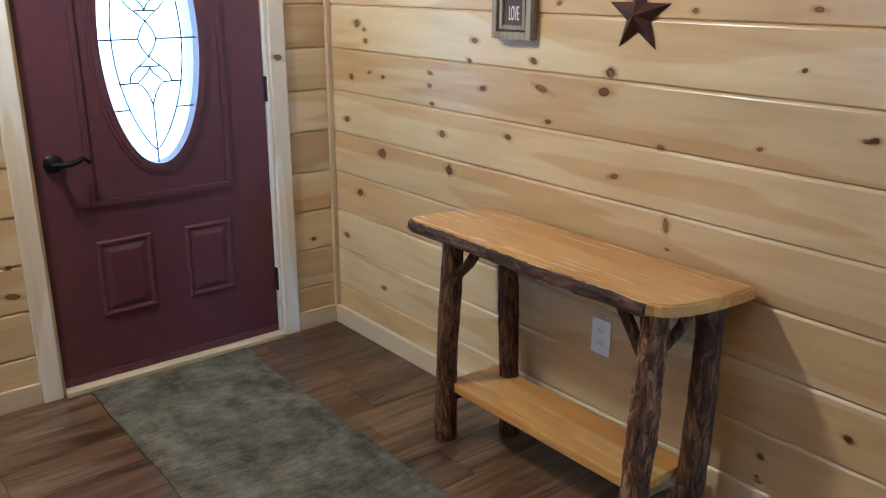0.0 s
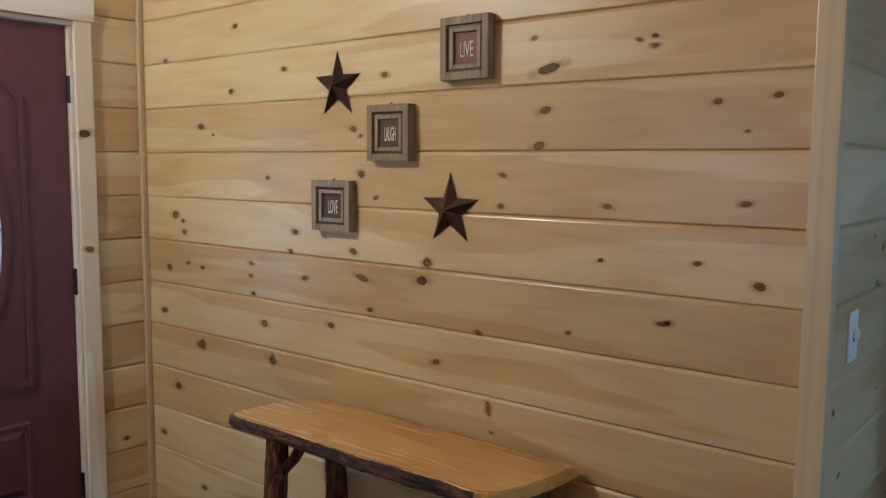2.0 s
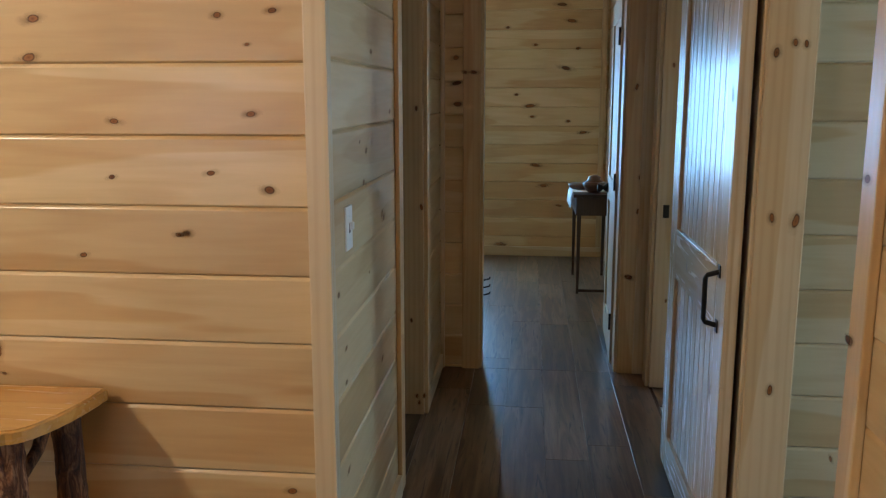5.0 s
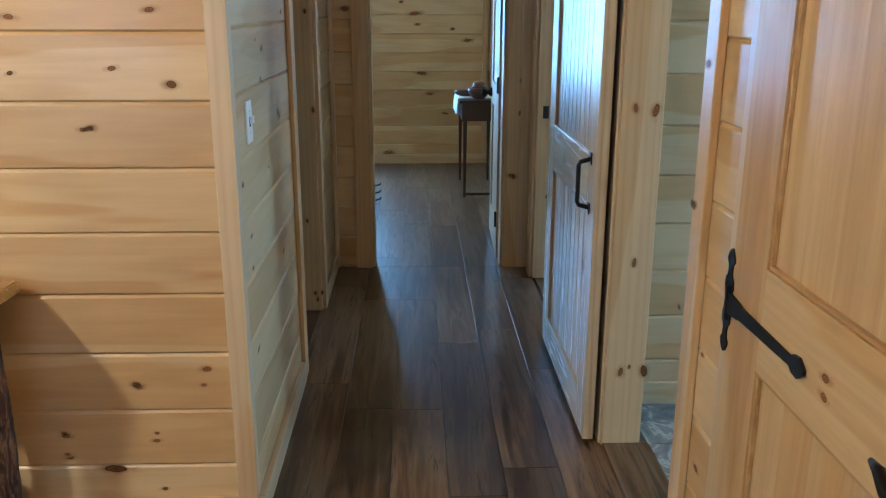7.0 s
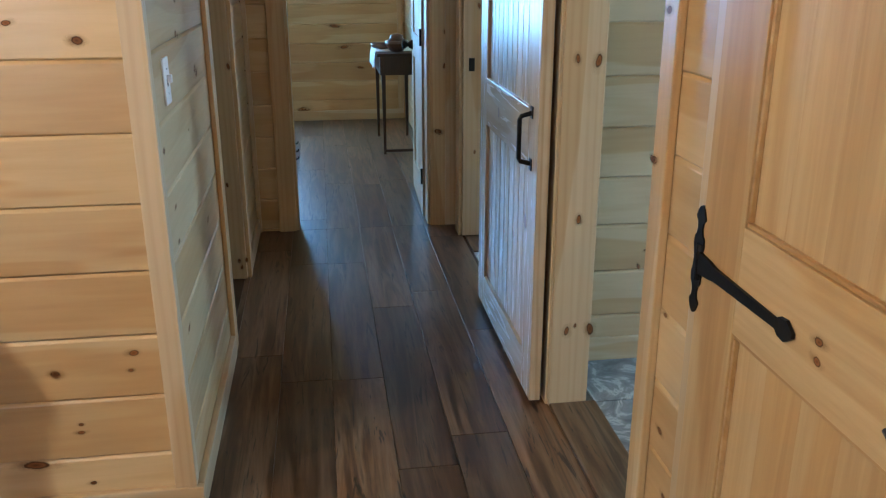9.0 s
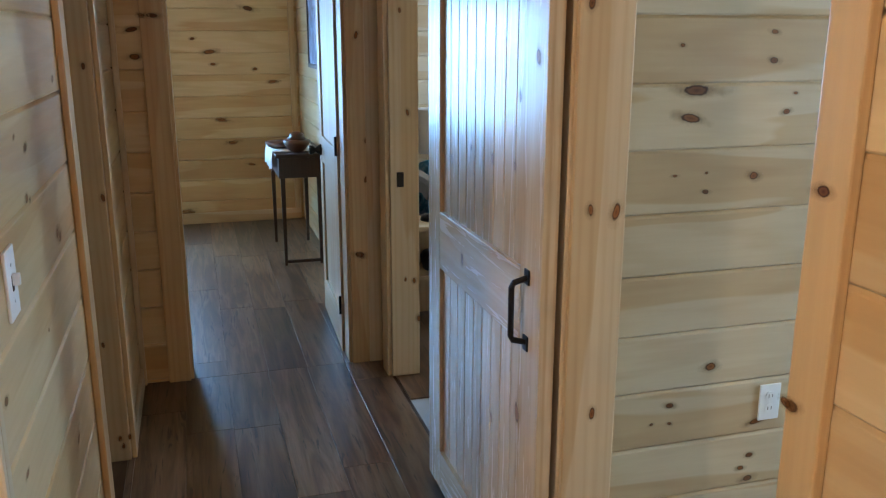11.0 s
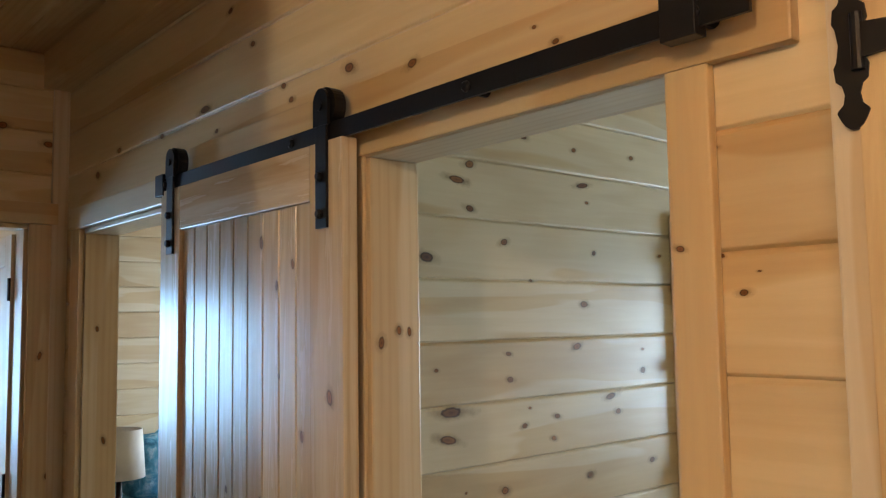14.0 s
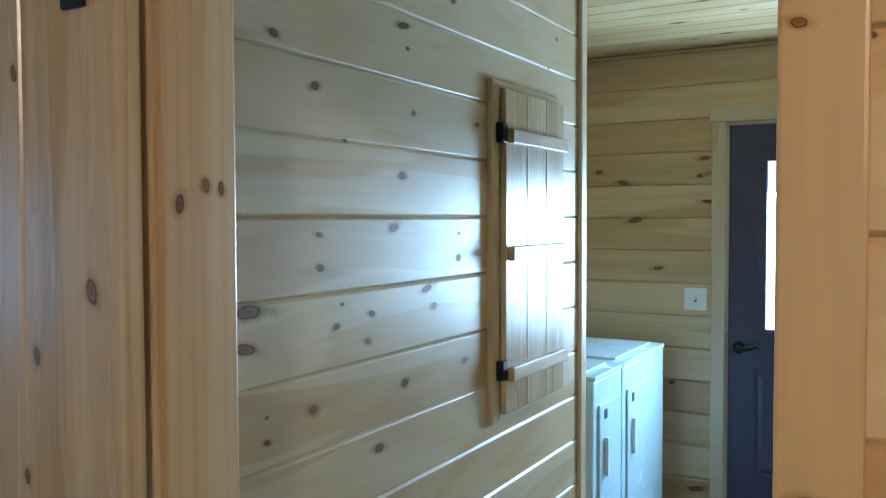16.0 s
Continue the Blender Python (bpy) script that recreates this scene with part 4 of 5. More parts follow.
def barn_track():
    t = thing("barn_door_track", (1.04, 0.4, 2.05), "black steel barn door track with end stops", "door track")
    part("track_bar", a_box((1.028, -0.50, 2.017), (1.036, 1.385, 2.057), 0.001), black, t)
    for y in (-0.42, 0.03, 0.62, 1.33):
        bm = bmesh.new()
        cylinder(bm, (1.036, y, 2.037), (XR - 0.024, y, 2.037), 0.012, 12)
        tube(bm, [(1.020, y, 2.037), (1.024, y, 2.037), (1.028, y, 2.037)], [0.007, 0.011, 0.011], 8)
        part("standoff", bm, black, t)
    for y in (-0.40, 1.355):
        part("end_stop", a_box((1.018, y - 0.028, 2.005), (1.046, y + 0.028, 2.069), 0.002), black, t, "black end stop block")
    return t


barn_track()


def arrow_hinge(parent, z, y):
    """A wrought plate with scalloped ends on the casing and a tapering strap on the door."""
    x = XR - 0.019
    bm = bmesh.new()
    prof = [(0.0, 0.003), (0.005, 0.010), (0.013, 0.015), (0.022, 0.019), (0.025, 0.018), (0.032, 0.011), (0.044, 0.009), (0.055, 0.012), (0.061, 0.019), (0.078, 0.021), (0.086, 0.017), (0.106, 0.014)]
    cy, half = y + 0.011, 0.106
    ol = [(cy + w, z - half + h) for h, w in prof] + [(cy + w, z + half - h) for h, w in prof[::-1][1:]]
    ol += [(cy - w, z + half - h) for h, w in prof] + [(cy - w, z - half + h) for h, w in prof[::-1][1:]]
    prism(bm, ol, "x", x - 0.006, x)
    h = part("hinge", bm, black, parent, "black wrought iron strap hinge")
    bm = bmesh.new()
    xs = XR - 0.024
    st = [(0.0, 0.022), (-0.05, 0.017), (-0.07, 0.013), (-0.20, 0.010), (-0.285, 0.008), (-0.295, 0.016), (-0.315, 0.018), (-0.335, 0.004)]
    prism(bm, [(y + p, z + w) for p, w in st] + [(y + p, z - w) for p, w in st[::-1]], "x", xs - 0.006, xs)
    part("strap", bm, black, h)
    bm = bmesh.new()
    cylinder(bm, (x - 0.006, y + 0.002, z - 0.035), (x - 0.006, y + 0.002, z + 0.035), 0.008, 12)
    part("knuckle", bm, black, h)
    return h


door_pine = {a: wood("clear_pine_door_" + a, a, (0.63, 0.465, 0.245), (0.46, 0.28, 0.115), 0.32, 1.0, 0.22, 0.2) for a in "yz"}


def pine_door():
    xf, xb = XR - 0.022, XR + 0.016
    y0, y1, z0, z1 = -1.428, -0.606, 0.012, 2.020
    d = thing("pine_door", (XR, -1.0, 0.0), "closed clear pine panel door with black strap hinges", "door")
    part("stile", a_box((xf, y1 - 0.150, z0), (xb, y1, z1), 0.002), door_pine["z"], d)
    part("stile", a_box((xf, y0, z0), (xb, y0 + 0.150, z1), 0.002), door_pine["z"], d)
    for a, b in ((z0, 0.22), (0.800, 0.995), (1.87, z1)):
        part("rail", a_box((xf, y0 + 0.1505, a), (xb, y1 - 0.1505, b), 0.002), door_pine["y"], d)
    for a, b in ((0.2205, 0.7995), (0.9955, 1.8695)):
        y_a, y_b = y0 + 0.1505, y1 - 0.1505
        w = (y_b - y_a) / 5
        for k in range(5):
            part("panel_board", a_box((xf + 0.013, y_a + k * w + 0.0002, a), (xb - 0.010, y_a + (k + 1) * w - 0.0002, b)), door_pine["z"], d)
        bm = bmesh.new()
        q = 0.009
        for lo, hi in (((y_a, a), (y_b, a + q)), ((y_a, b - q), (y_b, b)), ((y_a, a + q), (y_a + q, b - q)), ((y_b - q, a + q), (y_b, b - q))):
            box(bm, (xf + 0.004, lo[0] + 0.0002, lo[1] + 0.0002), (xf + 0.0128, hi[0] - 0.0002, hi[1] - 0.0002), 0.002)
        part("panel_moulding", bm, door_pine["y"], d)
    for z in (0.20, 0.882, 1.957):
        arrow_hinge(d, z, -0.612)
    lever_handle(d, (xf, -1.335, 0.868), (-1, 0, 0), (0, 1, 0), drop=0.020)
    return d


pine_door()


def plank_door(name, label, m, wide, high, mat_z, mat_y, knob=True):
    """A two-panel pine door; local x across from the hinge, y through, z up."""
    d = thing(name, (0, 0, 0), label, "door")
    t = 0.036
    s = 0.105
    part("stile", a_box((0, -t, 0.012), (s, 0, high), 0.002), mat_z, d)
    part("stile", a_box((wide - s, -t, 0.012), (wide, 0, high), 0.002), mat_z, d)
    for a, b in ((0.012, 0.20), (0.86, 1.0), (high - 0.12, high)):
        part("rail", a_box((s + 0.0005, -t, a), (wide - s - 0.0005, 0, b), 0.002), mat_y, d)
    for a, b in ((0.2005, 0.8595), (1.0005, high - 0.1205)):
        part("panel", a_box((s + 0.0005, -t + 0.010, a), (wide - s - 0.0005, -0.010, b)), mat_z, d)
    if knob:
        for sgn, y in ((-1, -t), (1, 0.0)):
            bm = bmesh.new()
            tube(bm, [(wide - 0.06, y, 0.92), (wide - 0.06, y + sgn * 0.012, 0.92), (wide - 0.06, y + sgn * 0.03, 0.92), (wide - 0.06, y + sgn * 0.045, 0.92), (wide - 0.06, y + sgn * 0.062, 0.92), (wide - 0.06, y + sgn * 0.066, 0.92)], [0.03, 0.026, 0.011, 0.024, 0.026, 0.012], 20)
            part("door_knob", bm, black, d, "dark round door knob", True)
    for z in ((0.25, 1.02, 1.78) if knob else ()):
        bm = bmesh.new()
        cylinder(bm, (-0.004, 0.006, z - 0.045), (-0.004, 0.006, z + 0.045), 0.006, 10)
        part("hinge", bm, black, d)
    d.matrix_basis = m
    return d


plank_door("hall_door", "pale pine panel door standing open into the far room", pose(0.930, YE + 0.125, 0.0, 0, 0, 88), 0.72, 2.0, pale["z"], pale["y"])


def strike_plate():
    bm = a_box((XR + 0.03, 2.246, 0.88), (XR + 0.06, 2.2518, 0.945), 0.001)
    tagged(mesh_object("strike_plate", bm, black), "black metal strike plate on the bedroom jamb", "strike plate")


strike_plate()

# ---------------------------------------------------------------- things: far room


def side_table():
    t = thing("side_table", (0.96, 4.65, 0.0), "dark wood side table with slim legs by the wall", "side table")
    x0, x1, y0, y1 = 0.80, 1.13, 4.28, 5.06
    part("tabletop", a_box((x0, y0, 0.735), (x1, y1, 0.76), 0.004), dark_wood, t)
    part("apron", a_box((x0 + 0.02, y0 + 0.02, 0.60), (x1 - 0.02, y1 - 0.02, 0.7345), 0.002), dark_wood, t)
    for x in (x0 + 0.045, x1 - 0.045):
        for y in (y0 + 0.045, y1 - 0.045):
            bm = bmesh.new()
            tube(bm, [(x, y, 0.0), (x, y, 0.3), (x, y, 0.60)], [0.013, 0.017, 0.021], 4)
            part("leg", bm, dark_wood, t)
    part("stretcher", a_box((x0 + 0.05, y0 + 0.035, 0.015), (x1 - 0.05, y0 + 0.055, 0.035)), dark_wood, t)
    return t


side_table()
cloth = plain("white_cloth", (0.74, 0.74, 0.72), 0.95, 0, 200, 0.2, 0.05)


def runner():
    bm = bmesh.new()
    cols = []
    for k in range(9):
        y = 4.42 + 0.055 * k
        w = 0.006 * math.sin(k * 2.2)
        cols.append([bm.verts.new(p) for p in ((1.10, y, 0.7625), (0.95, y, 0.7635), (0.802, y, 0.763), (0.792 + w * 0.3, y, 0.755), (0.786 + w, y, 0.70), (0.784 + w * 1.5, y, 0.63 + 0.012 * (k % 2)))])
    for a, b in zip(cols, cols[1:]):
        for i in range(5):
            bm.faces.new((a[i], a[i + 1], b[i + 1], b[i]))
    bmesh.ops.recalc_face_normals(bm, faces=bm.faces[:])
    bmesh.ops.solidify(bm, geom=bm.faces[:], thickness=0.0015)
    tagged(mesh_object("table_runner", bm, cloth, None, "", True), "white cloth runner draped over the dark table", "table runner")


runner()


def bowl_set():
    clay = plain("brown_glazed_clay", (0.10, 0.045, 0.025), 0.35, 0, 40, 0.05, 0.3)
    t = thing("clay_bowl", (0.95, 4.36, 0.765), "brown clay bowl with a lid on the side table", "bowl")
    bm = bmesh.new()
    x, y, z = 0.955, 4.40, 0.765
    tube(bm, [(x, y, z), (x, y, z + 0.01), (x, y, z + 0.05), (x, y, z + 0.075), (x, y, z + 0.08)], [0.04, 0.055, 0.085, 0.09, 0.075], 24)
    part("bowl", bm, clay, t, "", True)
    bm = bmesh.new()
    tube(bm, [(x, y, z + 0.078), (x, y, z + 0.10), (x, y, z + 0.115), (x, y, z + 0.13)], [0.07, 0.045, 0.05, 0.02], 20)
    part("lid", bm, clay, t, "", True)
    bm = bmesh.new()
    tube(bm, [(0.86, 4.62, 0.766), (0.86, 4.62, 0.775), (0.86, 4.62, 0.80), (0.86, 4.62, 0.81)], [0.05, 0.075, 0.09, 0.08], 24)
    tagged(mesh_object("wooden_dish", bm, clay, None, "", True), "shallow dark wooden dish on the runner", "dish")


bowl_set()


def far_picture():
    t = thing("wall_picture", (1.14, 4.75, 1.3), "dark framed blue and brown picture on the pine wall", "picture")
    y0, y1, z0, z1 = 4.55, 5.05, 1.29, 1.86
    bm = bmesh.new()
    for q in ((y0, y0 + 0.03, z0, z1), (y1 - 0.03, y1, z0, z1), (y0 + 0.03, y1 - 0.03, z0, z0 + 0.03), (y0 + 0.03, y1 - 0.03, z1 - 0.03, z1)):
        box(bm, (1.137, q[0] + 0.0002, q[2] + 0.0002), (1.1595, q[1] - 0.0002, q[3] - 0.0002), 0.002)
    part("frame", bm, dark_wood, t)
    n = Nodes("blue_brown_print")
    a = n.noise(n.coords((1, 5, 5), False), 1.6, 5, 0.6, 1.0)
    c = n.ramp(a, [(0.35, (0.10, 0.07, 0.05)), (0.5, (0.16, 0.20, 0.30)), (0.65, (0.36, 0.42, 0.52))])
    part("print", a_box((1.146, y0 + 0.03, z0 + 0.03), (1.158, y1 - 0.03, z1 - 0.03)), n.finish(c, 0.4), t, "cloudy blue and brown print")
    return t


far_picture()


def wire_rack():
    t = thing("wire_rack", (0.02, 4.0, 0.0), "small black wire rack with curled ends on the floor", "wire rack")
    for k, z in enumerate((0.055, 0.11, 0.165)):
        bm = bmesh.new()
        tube(bm, [(-0.20, 4.0, z + 0.02), (0.06, 4.0, z), (0.16, 4.0, z - 0.004), (0.195, 4.0, z + 0.006), (0.20, 4.0, z + 0.020)], 0.006, 8)
        part("hook", bm, black, t)
    for x in (-0.19, -0.02):
        bm = bmesh.new()
        tube(bm, [(x, 4.0, 0.0), (x, 4.0, 0.25)], 0.008, 8)
        part("post", bm, black, t)
    part("base", a_box((-0.24, 3.90, 0.0), (0.02, 4.10, 0.008), 0.002), black, t)
    return t


wire_rack()


def window_unit(name, label, m, wide, high, deep=0.12, bars=True):
    """A window: local x across from its middle, z up from its sill, looking along -y."""
    t = thing(name, (0, 0, 0), label, "window", "", "structure")
    w = wide / 2
    bm = bmesh.new()
    for lo, hi in (((-w, 0), (w, 0.05)), ((-w, high - 0.05), (w, high)), ((-w, 0.05), (-w + 0.05, high - 0.05)), ((w - 0.05, 0.05), (w, high - 0.05))):
        box(bm, (lo[0] + 0.0003, 0.04, lo[1] + 0.0003), (hi[0] - 0.0003, 0.09, hi[1] - 0.0003), 0.003)
    if bars:
        box(bm, (-w + 0.05, 0.05, high * 0.5 - 0.02), (w - 0.05, 0.085, high * 0.5 + 0.02), 0.003)
    part("window_frame", bm, white_plastic, t)
    g = part("pane", a_box((-w + 0.045, 0.060, 0.045), (w - 0.045, 0.065, high - 0.045)), glass_mat, t)
    g.visible_shadow = False
    bm = bmesh.new()
    for lo, hi in (((-w - 0.08, -0.08), (w + 0.08, 0.0)), ((-w - 0.08, high), (w + 0.08, high + 0.08)), ((-w - 0.08, 0.0), (-w, high)), ((w, 0.0), (w + 0.08, high))):
        box(bm, (lo[0], -0.018, lo[1] + 0.0003), (hi[0], -0.0005, hi[1] - 0.0003), 0.003)
    part("casing", bm, pale["z"], t)
    t.matrix_basis = m
    return t


window_unit("window_1", "white framed bright window in the far room", pose(-0.71, 5.84, 0.72), 1.296, 1.10)
# window added only to hold the main room's cool fill
window_unit("window_2", "unseen white framed window added for the main room's cool fill", pose(0.845, -4.7, 1.0, 0, 0, 180), 0.486, 1.10)
window_unit("window_3", "white framed window behind the walker", pose(-2.0, -4.7, 0.72, 0, 0, 180), 1.096, 1.20)
window_unit("window_5", "white framed window of the side room", pose(-2.4, 1.40, 1.05, 0, 0, 90), 0.596, 1.0)
window_unit("window_4", "white framed bedroom window", pose(3.6, 3.2, 0.9, 0, 0, -90), 1.196, 1.2)

# ---------------------------------------------------------------- things: bathroom


def board_shutter():
    t = thing("board_shutter", (2.93, YB, 0.93), "pale pine board and batten hatch on the bathroom wall", "wall hatch")
    yf = YB - 0.012
    bm = bmesh.new()
    x0, x1, z0, z1 = 2.645, 3.235, 0.925, 1.995
    for lo, hi in (((x0, z0), (x0 + 0.05, z1)), ((x1 - 0.05, z0), (x1, z1)), ((x0 + 0.05, z0), (x1 - 0.05, z0 + 0.05)), ((x0 + 0.05, z1 - 0.05), (x1 - 0.05, z1))):
        box(bm, (lo[0] + 0.0002, YB - 0.020, lo[1] + 0.0002), (hi[0] - 0.0002, YB - 0.0005, hi[1] - 0.0002), 0.002)
    part("surround", bm, pale["z"], t)
    for k in range(3):
        a = 2.695 + 0.162 * k
        bm = a_box((a + 0.001, YB - 0.042, 0.950), (a + 0.160, YB - 0.0215, 1.968), 0.003)
        part("board", bm, barn_pine["z"], t)
    for z in (1.075, 1.455, 1.822):
        part("batten", a_box((2.71, YB - 0.064, z - 0.022), (3.17, YB - 0.0425, z + 0.022), 0.003), barn_x, t)
    for z in (1.09, 1.83):
        bm = a_box((2.668, YB - 0.046, z - 0.03), (2.700, YB - 0.0202, z + 0.03), 0.002)
        part("hinge", bm, black, t, "black hinge")
    return t


barn_x = wood("varnished_barn_pine_x", "x", (0.58, 0.45, 0.29), (0.45, 0.31, 0.165), 0.40, 1.2, 0.2, 0.06, 0.12)
board_shutter()


def washer(x0, x1, name, label):
    t = thing(name, ((x0 + x1) / 2, 1.0, 0.0), label, "washing machine", "laundry machines")
    y0, y1 = 0.690, 1.34
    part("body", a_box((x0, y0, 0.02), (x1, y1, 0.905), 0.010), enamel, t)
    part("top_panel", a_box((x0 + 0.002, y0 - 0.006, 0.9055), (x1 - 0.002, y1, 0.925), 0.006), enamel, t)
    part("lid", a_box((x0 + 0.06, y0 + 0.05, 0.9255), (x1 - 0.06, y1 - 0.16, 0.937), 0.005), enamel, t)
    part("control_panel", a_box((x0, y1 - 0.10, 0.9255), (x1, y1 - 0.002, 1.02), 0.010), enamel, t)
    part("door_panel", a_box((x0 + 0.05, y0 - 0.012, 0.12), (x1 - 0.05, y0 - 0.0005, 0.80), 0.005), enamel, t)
    part("door_pull", a_box((x0 + 0.10, y0 - 0.030, 0.50), (x0 + 0.118, y0 - 0.0125, 0.66), 0.003), white_plastic, t)
    part("badge", a_box((x0 + 0.10, y0 - 0.014, 0.735), (x0 + 0.135, y0 - 0.0122, 0.775)), navy, t, "small dark square badge")
    for x in (x0 + 0.05, x1 - 0.05):
        for y in (y0 + 0.05, y1 - 0.05):
            bm = bmesh.new()
            cylinder(bm, (x, y, 0.0), (x, y, 0.02), 0.02, 10)
            part("foot", bm, black, t)
    return t


washer(3.92, 4.60, "dryer", "white enamel dryer with blue daylight put into its colour")
washer(3.54, 3.905, "washing_machine", "white enamel washing machine beside the dryer, daylight blue put into its colour")


def back_door():
    x = 4.75 + 0.012
    y0, y1, z0, z1 = -0.448, 0.408, 0.02, 2.03
    d = thing("back_door", (4.75, 0.0, 0.0), "slate blue back door with a tall bright pane", "door")
    g0, g1, h0, h1 = -0.30, 0.255, 0.97, 1.88
    for lo, hi in (((y0, z0), (y1, h0)), ((y0, h1), (y1, z1)), ((y0, h0), (g0, h1)), ((g1, h0), (y1, h1))):
        part("slab", a_box((x, lo[0], lo[1]), (x + 0.042, hi[0], hi[1])), navy, d)
    bm = bmesh.new()
    for lo, hi in (((g0, h0), (g1, h0 + 0.03)), ((g0, h1 - 0.03), (g1, h1)), ((g0, h0 + 0.03), (g0 + 0.03, h1 - 0.03)), ((g1 - 0.03, h0 + 0.03), (g1, h1 - 0.03))):
        box(bm, (x - 0.012, lo[0] - 0.004, lo[1] - 0.004), (x + 0.03, hi[0] + 0.004, hi[1] + 0.004), 0.003)
    part("glazing_frame", bm, navy, d)
    g = part("pane", a_box((x + 0.018, g0 + 0.03, h0 + 0.03), (x + 0.023, g1 - 0.03, h1 - 0.03)), glass_mat, d)
    g.visible_shadow = False
    for a, b in ((0.0 + 0.05, 0.28), (-0.30, -0.05)):
        bm = bmesh.new()
        panel_relief(bm, 0.0, a, b, 0.25, 0.80)
        bm.transform(Matrix.Translation((x, 0, 0)) @ Matrix.Diagonal((-1, 1, 1, 1)))
        bmesh.ops.reverse_faces(bm, faces=bm.faces[:])
        part("panel", bm, navy, d)
    lever_handle(d, (x, 0.350, 0.905), (-1, 0, 0), (0, -1, 0), drop=0.0)
    return d


back_door()
casing_set("y", 4.75, -1, -0.46, 0.42, 2.05, 0.12, wide=0.065, mat=pale)
plate_thing("light_switch", "white double light switch beside the back door", "light switch", pose(4.75, 0.565, 1.143, 0, 0, -90), 0.115, 0.115, "switch")
plate_thing("wall_outlet", "white outlet on the bathroom wall", "outlet", pose(1.915, YB, 0.447), 0.072, 0.115, "outlet")

# ---------------------------------------------------------------- things: bedroom


def quilt_material():
    n = Nodes("teal_blue_quilt")
    co = n.coords((1, 1, 1), False)
    a = n.noise(co, 9, 5, 0.6, 1.4)
    c = n.ramp(a, [(0.35, (0.03, 0.16, 0.26)), (0.5, (0.10, 0.36, 0.50)), (0.62, (0.42, 0.60, 0.68)), (0.7, (0.04, 0.12, 0.18))])
    n.bump(n.noise(co, 30, 4), 0.6, 0.02)
    return n.finish(c, 0.9)


quilt = quilt_material()


def bed():
    t = thing("bed", (2.1, 4.0, 0.0), "bed with a patterned teal quilt by the bedroom wall", "bed")
    x0, x1, y0, y1 = 1.74, 3.2, 3.10, 4.56
    part("bed_frame", a_box((x0, y0, 0.02), (x1, y1, 0.30), 0.01), pale["x"], t)
    part("mattress", a_box((x0 + 0.01, y0 + 0.01, 0.3005), (x1 - 0.01, y1 - 0.01, 0.60), 0.04), white_plastic, t)
    bm = bmesh.new()
    nx, ny = 26, 26
    grid = []
    for i in range(nx + 1):
        col = []
        for j in range(ny + 1):
            x, y = x0 - 0.03 + (x1 - x0 + 0.06) * i / nx, y0 - 0.03 + (y1 - y0) * j / ny
            edge = min(i, nx - i, j) / 2.0
            z = 0.635 + 0.012 * math.sin(i * 1.9 + j) + 0.010 * math.cos(j * 1.3 - i * 0.7) - (0.25 * max(0, 1 - edge))
            col.append(bm.verts.new((x, y, z)))
        grid.append(col)
    for i in range(nx):
        for j in range(ny):
            bm.faces.new((grid[i][j], grid[i + 1][j], grid[i + 1][j + 1], grid[i][j + 1]))
    bmesh.ops.solidify(bm, geom=bm.faces[:], thickness=0.012)
    part("quilt", bm, quilt, t, "teal and white patterned quilt", True)
    return t


bed()


def cushion(x, y, z, tilt):
    bm = bmesh.new()
    bmesh.ops.create_uvsphere(bm, u_segments=20, v_segments=12, radius=1.0)
    for v in bm.verts:
        s = lambda q: math.copysign(abs(q) ** 0.55, q)
        v.co = Vector((s(v.co.x) * 0.26, v.co.y * 0.09, s(v.co.z) * 0.19))
    bm.transform(Matrix.Translation((x, y, z)) @ Matrix.Rotation(radians(tilt), 4, "X"))
    tagged(mesh_object("cushion", bm, quilt, None, "", True), "plump teal patterned cushion leaning on the bed", "cushion")


cushion(2.05, 3.75, 0.835, 14)
cushion(2.35, 4.10, 0.835, 12)


def nightstand():
    t = thing("nightstand", (1.52, 3.0, 0.0), "pale pine nightstand with an open shelf", "nightstand")
    x0, x1, y0, y1 = 1.31, 1.71, 2.80, 3.08
    part("top", a_box((x0, y0, 0.540), (x1, y1, 0.565), 0.004), pale["x"], t)
    part("side", a_box((x0 + 0.01, y0 + 0.01, 0.0), (x0 + 0.03, y1 - 0.01, 0.5395)), pale["z"], t)
    part("side", a_box((x1 - 0.03, y0 + 0.01, 0.0), (x1 - 0.01, y1 - 0.01, 0.5395)), pale["z"], t)
    part("shelf", a_box((x0 + 0.0305, y0 + 0.01, 0.28), (x1 - 0.0305, y1 - 0.01, 0.30)), pale["x"], t)
    part("back", a_box((x0 + 0.0305, y1 - 0.02, 0.02), (x1 - 0.0305, y1 - 0.0105, 0.5395)), pale["z"], t)


nightstand()


